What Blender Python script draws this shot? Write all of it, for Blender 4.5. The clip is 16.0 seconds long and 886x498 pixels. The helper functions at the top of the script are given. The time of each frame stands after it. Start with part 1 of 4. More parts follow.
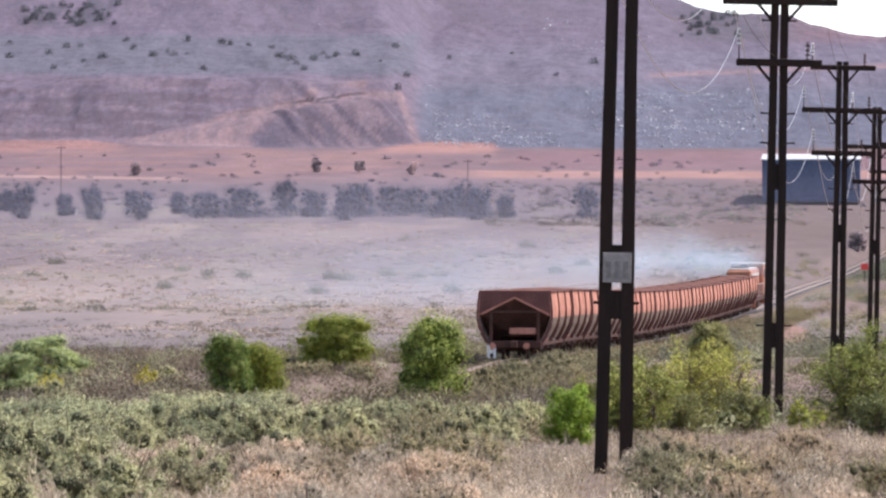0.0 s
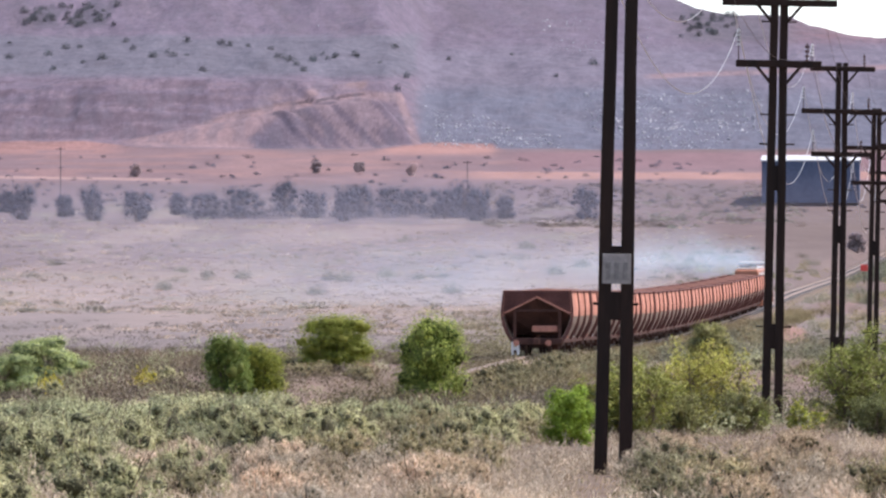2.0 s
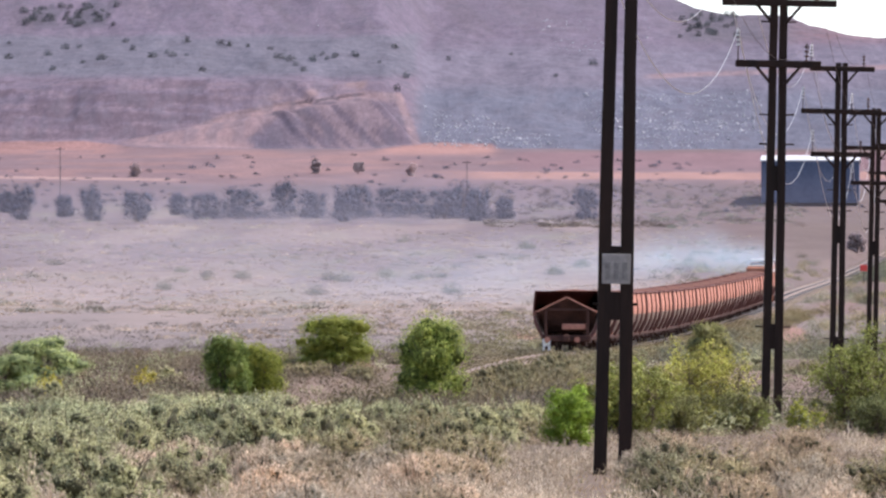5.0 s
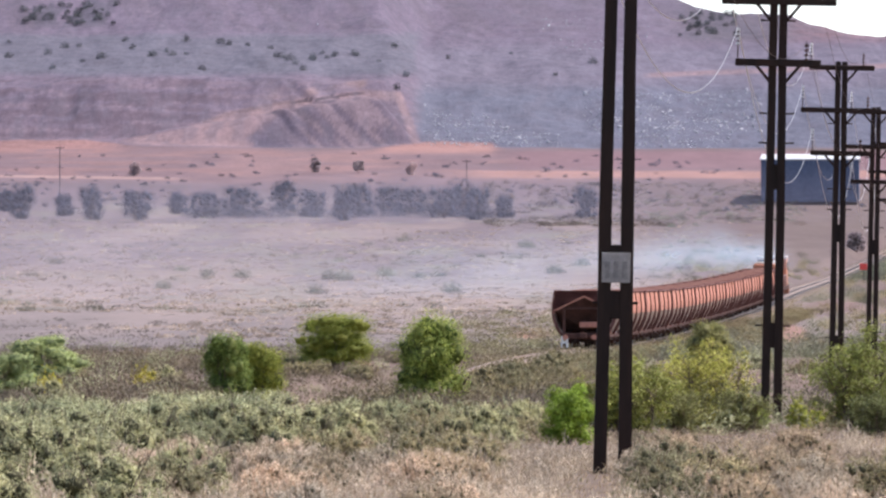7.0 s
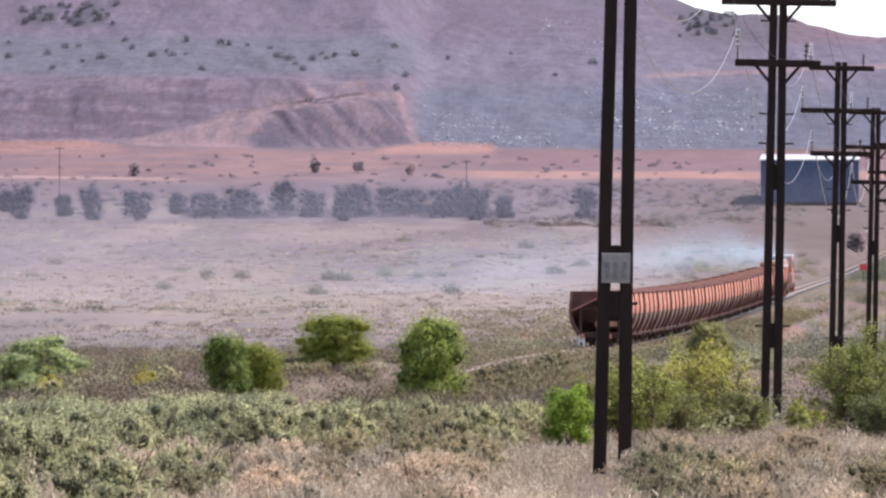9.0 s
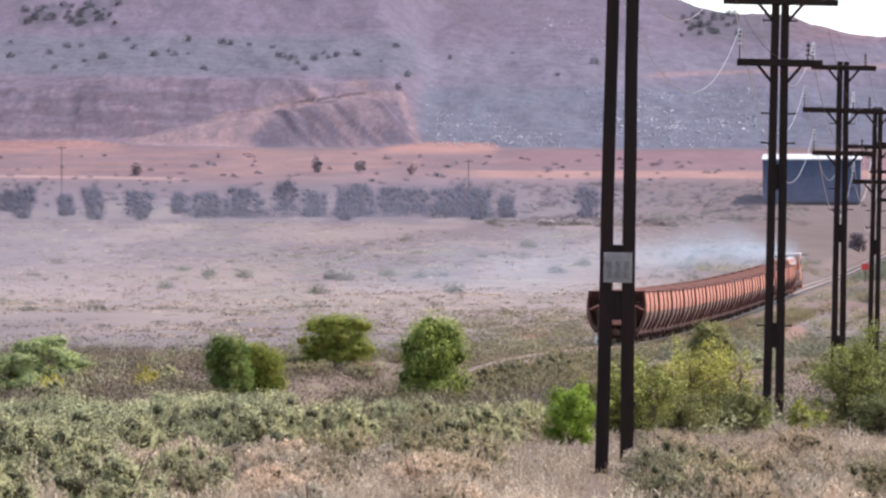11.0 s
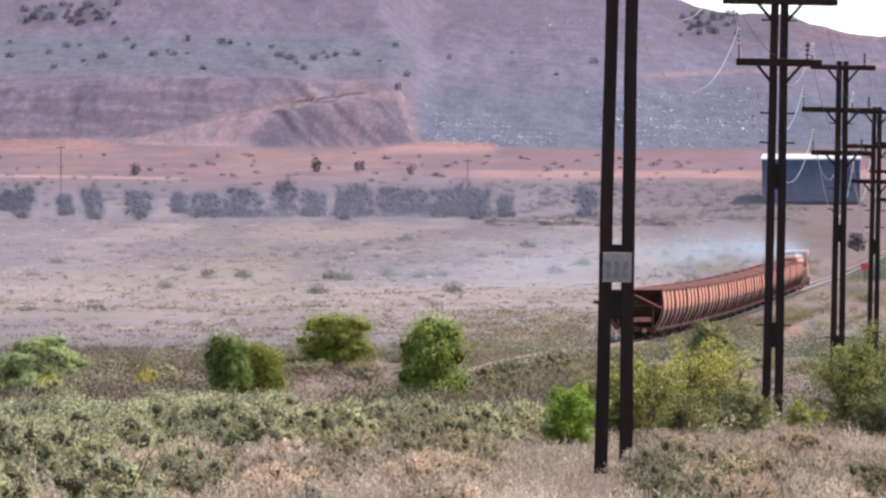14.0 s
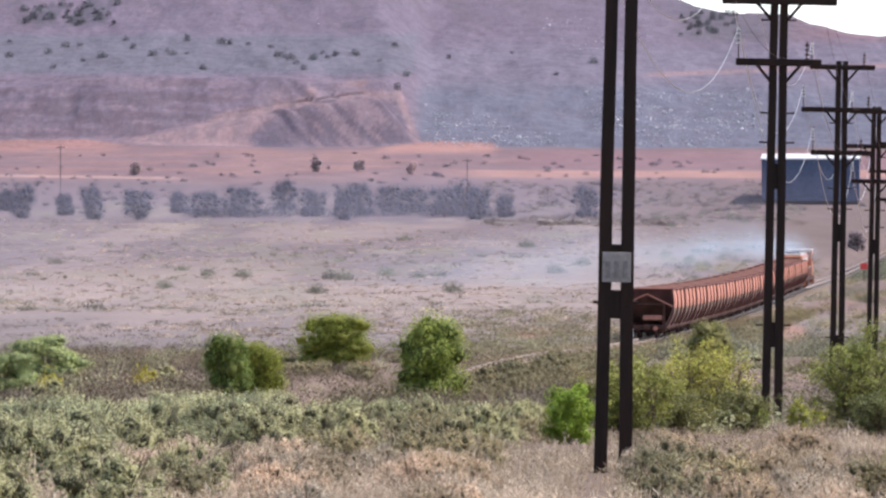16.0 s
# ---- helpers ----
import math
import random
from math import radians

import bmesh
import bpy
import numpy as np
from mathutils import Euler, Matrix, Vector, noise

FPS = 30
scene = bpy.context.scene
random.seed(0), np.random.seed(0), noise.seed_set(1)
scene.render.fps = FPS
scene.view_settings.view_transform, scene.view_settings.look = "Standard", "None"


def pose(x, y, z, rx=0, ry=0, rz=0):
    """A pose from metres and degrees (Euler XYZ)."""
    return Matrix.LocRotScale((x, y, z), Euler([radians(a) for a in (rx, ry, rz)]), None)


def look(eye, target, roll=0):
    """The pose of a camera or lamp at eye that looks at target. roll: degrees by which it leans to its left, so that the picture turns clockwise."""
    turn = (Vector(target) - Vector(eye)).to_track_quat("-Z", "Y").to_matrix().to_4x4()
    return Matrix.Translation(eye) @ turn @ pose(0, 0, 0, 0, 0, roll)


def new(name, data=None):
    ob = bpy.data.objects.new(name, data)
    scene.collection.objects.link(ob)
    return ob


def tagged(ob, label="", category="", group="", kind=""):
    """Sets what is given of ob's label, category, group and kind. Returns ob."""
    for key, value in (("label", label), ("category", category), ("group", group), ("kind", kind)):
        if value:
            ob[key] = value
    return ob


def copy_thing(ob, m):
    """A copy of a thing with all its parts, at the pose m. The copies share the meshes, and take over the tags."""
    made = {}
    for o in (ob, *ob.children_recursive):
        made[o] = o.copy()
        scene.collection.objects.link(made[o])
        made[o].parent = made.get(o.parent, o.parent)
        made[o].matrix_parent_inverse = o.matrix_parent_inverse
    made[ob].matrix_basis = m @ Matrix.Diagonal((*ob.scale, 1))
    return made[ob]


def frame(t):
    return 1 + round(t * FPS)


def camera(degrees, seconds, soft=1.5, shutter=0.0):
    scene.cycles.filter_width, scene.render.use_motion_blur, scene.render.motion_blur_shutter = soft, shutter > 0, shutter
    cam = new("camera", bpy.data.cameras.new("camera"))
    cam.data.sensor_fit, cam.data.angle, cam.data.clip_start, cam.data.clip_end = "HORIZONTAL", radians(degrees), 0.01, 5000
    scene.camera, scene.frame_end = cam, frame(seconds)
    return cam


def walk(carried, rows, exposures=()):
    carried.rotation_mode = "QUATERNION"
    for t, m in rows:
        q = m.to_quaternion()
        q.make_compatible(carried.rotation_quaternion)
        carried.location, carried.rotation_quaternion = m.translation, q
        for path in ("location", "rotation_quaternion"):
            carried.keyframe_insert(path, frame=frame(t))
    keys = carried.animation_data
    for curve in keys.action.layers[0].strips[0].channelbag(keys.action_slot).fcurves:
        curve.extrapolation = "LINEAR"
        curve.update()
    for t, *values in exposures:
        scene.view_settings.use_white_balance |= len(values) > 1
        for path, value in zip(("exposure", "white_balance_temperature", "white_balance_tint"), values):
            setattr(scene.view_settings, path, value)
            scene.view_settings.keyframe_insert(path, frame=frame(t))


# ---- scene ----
SUN_DIR = Vector((0.64, 0.05, 1.0)).normalized()

# ---- camera ----
cam = camera(10.0, 16.0, soft=2.45)
EYE = (0.0, 0.0, 4.77)
F = 8961.0
SHAKE = [(0, 0, 0), (0.5, -1, 0), (1, -1.3, 0.8), (1.5, -1.3, 2.8), (2, -0.8, 2), (2.5, 1, 1.5), (3, -1, 1.7), (3.5, -2.5, 1.9),
         (4, -2, 2.5), (5.2, -1.5, 2), (6.5, -0.8, 1.3), (7, -2, 0), (7.5, -2.5, 1), (8, -2.5, 0.6), (8.5, -2.6, 0.6), (9, -2.4, 0.8),
         (10.2, -0.4, 0.2), (11.5, 1.5, -0.4), (12, -0.5, -1), (12.5, 0, -0.4), (13, -1, -1), (13.5, -1, -1.2), (14, -0.2, -0.5),
         (14.5, -0.4, -0.6), (15, -1, 1.2), (15.5, -2.7, 0), (16, -1, -0.8)]
walk(cam, [(t, look(EYE, (-dx, F, EYE[2] + dy))) for t, dx, dy in SHAKE], exposures=[(0, 0.6, 6560, 17), (16, 0.6, 6560, 17)])

# ---- world and sun ----
world = bpy.data.worlds.new("sky")
scene.world = world
world.use_nodes = True
wn = world.node_tree.nodes
sky = wn.new("ShaderNodeTexSky")
sky.sky_type, sky.sun_disc = "NISHITA", False
sky.sun_elevation = math.asin(SUN_DIR.z)
sky.sun_rotation = math.atan2(SUN_DIR.x, SUN_DIR.y)
sky.dust_density = 1.0
wn["Background"].inputs["Strength"].default_value = 0.13
wl = world.node_tree.links
# a pale haze that thins evenly with height, all round the horizon
wc, ws, wr, wm = (wn.new("ShaderNode" + k) for k in ("TexCoord", "SeparateXYZ", "ValToRGB", "Mix"))
wl.new(wc.outputs["Generated"], ws.inputs[0])
wl.new(ws.outputs["Z"], wr.inputs["Fac"])
wr.color_ramp.interpolation = "EASE"
wr.color_ramp.elements[0].color, wr.color_ramp.elements[1].color = (1, 1, 1, 1), (0, 0, 0, 1)
wr.color_ramp.elements[1].position = 0.3
wm.data_type, wm.blend_type = "RGBA", "ADD"
wm.inputs[0].default_value = 1.0
wh = wn.new("ShaderNodeMix")
wh.data_type, wh.blend_type = "RGBA", "MULTIPLY"
wh.inputs[0].default_value = 1.0
wh.inputs[7].default_value = (3.3, 3.7, 4.2, 1)
wl.new(wr.outputs["Color"], wh.inputs[6])
wl.new(sky.outputs["Color"], wm.inputs[6])
wl.new(wh.outputs[2], wm.inputs[7])
wl.new(wm.outputs[2], wn["Background"].inputs["Color"])
sun = new("sun", bpy.data.lights.new("sun", "SUN"))
sun.data.energy, sun.data.angle, sun.data.color = 3.9, radians(0.5), (1.0, 0.95, 0.88)
sun.matrix_world = look((0, 0, 300), Vector((0, 0, 300)) - SUN_DIR)


# ---- materials ----
def shader(name, rough=0.9, metal=0.0):
    m = bpy.data.materials.new(name)
    m.use_nodes = True
    b = m.node_tree.nodes["Principled BSDF"]
    b.inputs["Roughness"].default_value = rough
    b.inputs["Metallic"].default_value = metal
    b.inputs["Specular IOR Level"].default_value = 0.25
    return m, m.node_tree.nodes, m.node_tree.links, b


def ramp(nodes, links, fac, stops):
    r = nodes.new("ShaderNodeValToRGB")
    e = r.color_ramp.elements
    while len(e) < len(stops):
        e.new(0.5)
    for el, (p, c) in zip(e, stops):
        el.position, el.color = p, (*c, 1)
    links.new(fac, r.inputs["Fac"])
    return r.outputs["Color"]


def noise_node(nodes, links, scale, detail=4.0, stretch=(1, 1, 1), rough=0.6):
    co = nodes.new("ShaderNodeTexCoord")
    mp = nodes.new("ShaderNodeMapping")
    mp.inputs["Scale"].default_value = stretch
    n = nodes.new("ShaderNodeTexNoise")
    n.inputs["Scale"].default_value, n.inputs["Detail"].default_value, n.inputs["Roughness"].default_value = scale, detail, rough
    links.new(co.outputs["Object"], mp.inputs["Vector"])
    links.new(mp.outputs["Vector"], n.inputs["Vector"])
    return n.outputs["Fac"]


def mix_colour(nodes, links, kind, fac, a, b):
    m = nodes.new("ShaderNodeMix")
    m.data_type, m.blend_type = "RGBA", kind
    for sock, v in ((m.inputs[0], fac), (m.inputs[6], a), (m.inputs[7], b)):
        if hasattr(v, "node"):
            links.new(v, sock)
        else:
            sock.default_value = v if isinstance(v, float) else (*v, 1)
    return m.outputs[2]


def bump(nodes, links, b, height, strength, dist):
    n = nodes.new("ShaderNodeBump")
    n.inputs["Strength"].default_value, n.inputs["Distance"].default_value = strength, dist
    links.new(height, n.inputs["Height"])
    links.new(n.outputs["Normal"], b.inputs["Normal"])


def surface(name, dark, light, scale=4.0, rough=0.85, metal=0.0, fine=30.0, relief=0.01, stretch=(1, 1, 1)):
    """Two scales of colour noise and a fine relief."""
    m, n, l, b = shader(name, rough, metal)
    big = noise_node(n, l, scale, 5, stretch)
    small = noise_node(n, l, fine, 3, stretch)
    c = ramp(n, l, big, [(0.3, dark), (0.7, light)])
    v = ramp(n, l, small, [(0.25, (0.75, 0.75, 0.75)), (0.75, (1.15, 1.15, 1.15))])
    l.new(mix_colour(n, l, "MULTIPLY", 1.0, c, v), b.inputs["Base Color"])
    bump(n, l, b, small, 0.5, relief)
    return m


def terrain(name, scale, fine, relief, stretch=(1, 0.35, 1), rocks=False, grain=1.0):
    """Soil: the tint attribute of the ground, broken up at two scales; loose pale stones on spoil."""
    m, n, l, b = shader(name, 0.95)
    a = n.new("ShaderNodeAttribute")
    a.attribute_name = "tint"
    big = noise_node(n, l, scale, 6, stretch, 0.7)
    small = noise_node(n, l, fine, 4, stretch, 0.7)
    v = ramp(n, l, big, [(0.3, (1 - 0.16 * grain,) * 3), (0.7, (1 + 0.13 * grain,) * 3)])
    w = ramp(n, l, small, [(0.3, (1 - 0.14 * grain,) * 3), (0.72, (1 + 0.14 * grain,) * 3)])
    c = mix_colour(n, l, "MULTIPLY", 1.0, a.outputs["Color"], v)
    c = mix_colour(n, l, "MULTIPLY", 1.0, c, w)
    if rocks:
        co = n.new("ShaderNodeTexCoord")
        vo = n.new("ShaderNodeTexVoronoi")
        vo.inputs["Scale"].default_value = 0.75
        l.new(co.outputs["Object"], vo.inputs["Vector"])
        k = ramp(n, l, vo.outputs["Color"], [(0.3, (0.72, 0.72, 0.74)), (0.9, (1.35, 1.33, 1.33))])
        c = mix_colour(n, l, "MULTIPLY", 0.3, c, k)
    l.new(c, b.inputs["Base Color"])
    bump(n, l, b, small, 0.6, relief)
    return m


def leafy(name, dark, light, clear=0.3, dry=None):
    """Leaves: a colour of its own for each leaf, some light through them."""
    m, n, l, b = shader(name, 0.6)
    g = n.new("ShaderNodeNewGeometry")
    stops = [(0.0, dark), (0.8, light)] + ([(0.97, dry)] if dry else [])
    c = ramp(n, l, g.outputs["Random Per Island"], stops)
    o = n.new("ShaderNodeObjectInfo")
    v = ramp(n, l, o.outputs["Random"], [(0, (0.66, 0.72, 0.7)), (1, (1.22, 1.16, 1.05))])
    c = mix_colour(n, l, "MULTIPLY", 1.0, c, v)
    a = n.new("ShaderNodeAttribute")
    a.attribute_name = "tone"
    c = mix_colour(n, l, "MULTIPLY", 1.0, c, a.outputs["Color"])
    l.new(c, b.inputs["Base Color"])
    t = n.new("ShaderNodeBsdfTranslucent")
    l.new(c, t.inputs["Color"])
    mx = n.new("ShaderNodeMixShader")
    mx.inputs[0].default_value = clear
    l.new(b.outputs[0], mx.inputs[1])
    l.new(t.outputs[0], mx.inputs[2])
    l.new(mx.outputs[0], n["Material Output"].inputs["Surface"])
    return m


def smoky(name, colour, most, least=0.15, size=0.12):
    m, n, l, b = shader(name, 1.0)
    b.inputs["Base Color"].default_value = (*colour, 1)
    up = n.new("ShaderNodeCombineXYZ")
    for k, c in enumerate((0.45, -0.5, 0.74)):
        up.inputs[k].default_value = c
    l.new(up.outputs[0], b.inputs["Normal"])
    a = n.new("ShaderNodeAttribute")
    a.attribute_name = "fade"
    nz = noise_node(n, l, size, 4, (1, 1, 1.3))
    r = ramp(n, l, nz, [(0.3, (least, least, least)), (0.7, (1, 1, 1))])
    mu = n.new("ShaderNodeMath")
    mu.operation = "MULTIPLY"
    l.new(a.outputs["Fac"], mu.inputs[0])
    l.new(r, mu.inputs[1])
    mu2 = n.new("ShaderNodeMath")
    mu2.operation = "MULTIPLY"
    mu2.inputs[1].default_value = most
    l.new(mu.outputs[0], mu2.inputs[0])
    l.new(mu2.outputs[0], b.inputs["Alpha"])
    return m


SOIL = terrain("soil", 0.12, 1.6, 0.08)
ROCKFACE = terrain("spoil_rock", 0.07, 0.9, 0.35, (1, 0.12, 0.7), True, 0.95)
RUST = surface("rust_red_steel", (0.36, 0.15, 0.105), (0.62, 0.29, 0.21), 0.9, 0.85, 0.0, 9.0, 0.01)
RUST_DARK = surface("dark_rusted_steel", (0.052, 0.025, 0.02), (0.105, 0.047, 0.036), 1.5, 0.8, 0.0, 12.0)
END_STEEL = surface("brown_end_steel", (0.11, 0.047, 0.042), (0.19, 0.084, 0.072), 1.2, 0.85, 0.0, 10.0)
ORE = surface("ore_load", (0.105, 0.045, 0.034), (0.19, 0.085, 0.062), 1.2, 0.95, 0.0, 8.0, 0.05)
DUSTY = surface("dusty_lower_steel", (0.17, 0.115, 0.09), (0.3, 0.22, 0.17), 0.8, 0.9, 0.0, 9.0)
IRON = surface("wheel_iron", (0.05, 0.03, 0.025), (0.1, 0.06, 0.05), 3.0, 0.6, 0.3)
WHITE = surface("white_enamel", (0.62, 0.62, 0.6), (0.8, 0.8, 0.78), 6.0, 0.5)
POLE = surface("tarred_pole_timber", (0.011, 0.008, 0.007), (0.034, 0.017, 0.012), 2.0, 0.85, 0.0, 25.0, 0.006, (1, 1, 0.12))
PLATE = surface("weathered_plate", (0.22, 0.2, 0.19), (0.36, 0.33, 0.31), 5.0, 0.6)
GREY_INK = surface("faded_ink", (0.16, 0.15, 0.145), (0.26, 0.24, 0.225), 8.0, 0.7)
GLASSY = surface("insulator_porcelain", (0.5, 0.48, 0.46), (0.7, 0.68, 0.65), 9.0, 0.25)
BROWN_GLASS = surface("brown_porcelain", (0.05, 0.025, 0.02), (0.1, 0.05, 0.04), 9.0, 0.25)
WIRE = surface("bright_wire", (0.5, 0.48, 0.46), (0.62, 0.6, 0.57), 9.0, 0.4, 0.6)
ORANGE = surface("orange_locomotive_paint", (0.36, 0.15, 0.09), (0.5, 0.22, 0.14), 1.0, 0.5)
ROOFWHITE = surface("pale_roof_paint", (0.42, 0.37, 0.34), (0.56, 0.5, 0.47), 1.0, 0.6)
CAB_GLASS = surface("dark_cab_glass", (0.02, 0.02, 0.025), (0.04, 0.04, 0.05), 1.0, 0.1)
BLUEWALL = surface("blue_grey_sheeting", (0.06, 0.085, 0.145), (0.088, 0.118, 0.19), 0.2, 0.6, 0.0, 2.0)
SHEDROOF = surface("pale_sheet_roof", (0.6, 0.6, 0.6), (0.75, 0.75, 0.74), 0.3, 0.45)
REDPAINT = surface("red_board_paint", (0.6, 0.06, 0.05), (0.75, 0.1, 0.08), 3.0, 0.5)
BALLAST = surface("ballast_stone", (0.12, 0.092, 0.07), (0.2, 0.152, 0.12), 2.0, 0.95, 0.0, 14.0, 0.04)
RAILSTEEL = surface("worn_rail_steel", (0.3, 0.22, 0.19), (0.42, 0.33, 0.29), 2.0, 0.6, 0.0)
SLEEPER = surface("concrete_sleeper", (0.35, 0.32, 0.3), (0.5, 0.46, 0.43), 3.0)
STONE = surface("tipped_rock", (0.17, 0.175, 0.21), (0.5, 0.5, 0.54), 0.3, 0.8, 0.0, 3.0)
# dark colour for the shade inside low bushes
HOLLOW_SHADE = surface("dark_hollow_shade", (0.06, 0.058, 0.03), (0.115, 0.105, 0.06), 5.0)
# pole timber greyed to stand for haze over the distance
HAZED_TIMBER = surface("grey_hazed_timber", (0.14, 0.11, 0.12), (0.2, 0.165, 0.175), 2.0)
BARK = surface("shrub_bark", (0.08, 0.055, 0.045), (0.17, 0.13, 0.1), 6.0)
LEAF_GREEN = leafy("bright_green_leaf", (0.1, 0.17, 0.035), (0.4, 0.46, 0.12), 0.42)
LEAF_BRIGHT = leafy("fresh_green_leaf", (0.16, 0.27, 0.03), (0.34, 0.46, 0.07), 0.4)
LEAF_LIME = leafy("lime_leaf", (0.2, 0.25, 0.04), (0.45, 0.47, 0.1), 0.42)
LEAF_MIX = leafy("yellow_green_leaf", (0.25, 0.27, 0.06), (0.49, 0.49, 0.135), 0.3, (0.32, 0.26, 0.13))
LEAF_TWIG = leafy("dull_twiggy_leaf", (0.15, 0.16, 0.06), (0.3, 0.3, 0.12), 0.3)
LEAF_GREY = leafy("grey_green_leaf", (0.35, 0.36, 0.19), (0.51, 0.5, 0.3), 0.12)
LEAF_OLIVE = leafy("dull_olive_leaf", (0.241, 0.218, 0.121), (0.391, 0.345, 0.201), 0.2, (0.22, 0.16, 0.11))
# bluish cast of distance haze put into the leaf colour
LEAF_FAR = leafy("hazed_far_leaf", (0.05, 0.06, 0.1), (0.1, 0.11, 0.16), 0.2)
DRY = leafy("dry_straw_twig", (0.54, 0.41, 0.31), (0.78, 0.63, 0.5), 0.2, (0.56, 0.45, 0.36))
BROWN_SCRUB = leafy("brown_scrub_twig", (0.345, 0.253, 0.178), (0.529, 0.414, 0.299), 0.2, (0.3, 0.27, 0.14))
HEATH = leafy("brown_heath_twig", (0.14, 0.105, 0.075), (0.25, 0.19, 0.14), 0.2, (0.3, 0.26, 0.16))
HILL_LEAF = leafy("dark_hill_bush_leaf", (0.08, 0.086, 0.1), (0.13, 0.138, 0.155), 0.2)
LEAF_SAGE = leafy("pale_sage_leaf", (0.23, 0.31, 0.13), (0.38, 0.44, 0.2), 0.25)
# leaf colour paled to mauve-grey to match hazy distance
LEAF_SLOPE = leafy("grey_slope_leaf", (0.4, 0.31, 0.34), (0.5, 0.4, 0.43), 0.4)
LEAF_PLAIN = leafy("faded_plain_leaf", (0.15, 0.16, 0.135), (0.25, 0.25, 0.21), 0.2)
LEAF_BANK = leafy("dull_bank_leaf", (0.19, 0.185, 0.13), (0.31, 0.3, 0.21), 0.2)
FAR_HEATH = leafy("far_heath_twig", (0.15, 0.115, 0.1), (0.24, 0.185, 0.16), 0.2)
EDGE_TUFT = leafy("grey_edge_tuft", (0.22, 0.185, 0.17), (0.32, 0.27, 0.245), 0.2)
BANKSIDE = leafy("brown_green_bank_leaf", (0.15, 0.13, 0.075), (0.28, 0.245, 0.14), 0.2, (0.26, 0.2, 0.14))
VERGE = leafy("brown_olive_weed", (0.2, 0.165, 0.1), (0.34, 0.28, 0.18), 0.2, (0.4, 0.32, 0.22))
STRAW = leafy("pale_plain_tuft", (0.3, 0.24, 0.2), (0.46, 0.38, 0.32), 0.2)
YELLOW = leafy("yellow_flower", (0.55, 0.46, 0.04), (0.72, 0.6, 0.06), 0.2)
SMOKE = smoky("exhaust_smoke", (0.33, 0.42, 0.51), 0.54)
THIN_SMOKE = smoky("thinned_exhaust_smoke", (0.3, 0.35, 0.42), 0.34)
DUST = smoky("haze_cap", (0.25, 0.232, 0.268), 0.34, 0.6, 0.05)
# stands in for the veil of distance before the far trees
FAR_HAZE = smoky("far_distance_haze", (0.2, 0.195, 0.255), 0.36, 0.75, 0.03)


# ---- mesh helpers ----
def part(name, bm, material, parent, label=""):
    me = bpy.data.meshes.new(name)
    bm.to_mesh(me)
    bm.free()
    me.materials.append(material)
    ob = new(name, me)
    ob.parent = parent
    return tagged(ob, label=label)


def empty(name, m, label, category, group=""):
    ob = new(name)
    ob.matrix_basis = m
    return tagged(ob, label, category, group)


def from_arrays(name, verts, faces, material, tone=None):
    me = bpy.data.meshes.new(name)
    verts, faces = np.asarray(verts, np.float32), np.asarray(faces, np.int32)
    k = faces.shape[1]
    me.vertices.add(len(verts))
    me.vertices.foreach_set("co", verts.ravel())
    me.loops.add(faces.size)
    me.loops.foreach_set("vertex_index", faces.ravel())
    me.polygons.add(len(faces))
    me.polygons.foreach_set("loop_start", np.arange(len(faces), dtype=np.int32) * k)
    me.update(calc_edges=True)
    if tone is not None:
        at_ = me.attributes.new("tone", "FLOAT", "POINT")
        at_.data.foreach_set("value", np.asarray(tone, np.float32))
    me.materials.append(material)
    return me


def box(bm, x0, x1, y0, y1, z0, z1, bevel=0.0):
    r = bmesh.ops.create_cube(bm, size=1, matrix=Matrix.Translation(((x0 + x1) / 2, (y0 + y1) / 2, (z0 + z1) / 2))
                              @ Matrix.Diagonal((x1 - x0, y1 - y0, z1 - z0, 1)))
    if bevel:
        edges = list({e for v in r["verts"] for e in v.link_edges})
        bmesh.ops.bevel(bm, geom=edges, offset=bevel, segments=1, affect="EDGES")
    return bm


def beam(bm, a, b, w, d):
    """A bar of section w by d from a to b."""
    a, b = Vector(a), Vector(b)
    q = (b - a).to_track_quat("Z", "Y").to_matrix().to_4x4()
    m = Matrix.Translation((a + b) / 2) @ q @ Matrix.Diagonal((w, d, (b - a).length, 1))
    bmesh.ops.create_cube(bm, size=1, matrix=m)
    return bm


def rod(bm, a, b, r0, r1, n=8):
    a, b = Vector(a), Vector(b)
    q = (b - a).to_track_quat("Z", "Y").to_matrix().to_4x4()
    bmesh.ops.create_cone(bm, cap_ends=True, segments=n, radius1=r0, radius2=r1, depth=(b - a).length,
                          matrix=Matrix.Translation((a + b) / 2) @ q)
    return bm


def loft(bm, rings, close=True):
    rows = [[bm.verts.new(p) for p in ring] for ring in rings]
    n = len(rows[0])
    for a, b in zip(rows, rows[1:]):
        for i in range(n if close else n - 1):
            bm.faces.new((a[i], a[(i + 1) % n], b[(i + 1) % n], b[i]))
    return rows


# ---- the lie of the land ----
def hashed(i, j, seed):
    v = np.sin(i * 127.1 + j * 311.7 + seed * 74.7) * 43758.5453
    return v - np.floor(v)


def vnoise(x, y, seed=0):
    i, j = np.floor(x), np.floor(y)
    u, v = x - i, y - j
    u, v = u * u * (3 - 2 * u), v * v * (3 - 2 * v)
    a, b, c, d = hashed(i, j, seed), hashed(i + 1, j, seed), hashed(i, j + 1, seed), hashed(i + 1, j + 1, seed)
    return (a + (b - a) * u) * (1 - v) + (c + (d - c) * u) * v


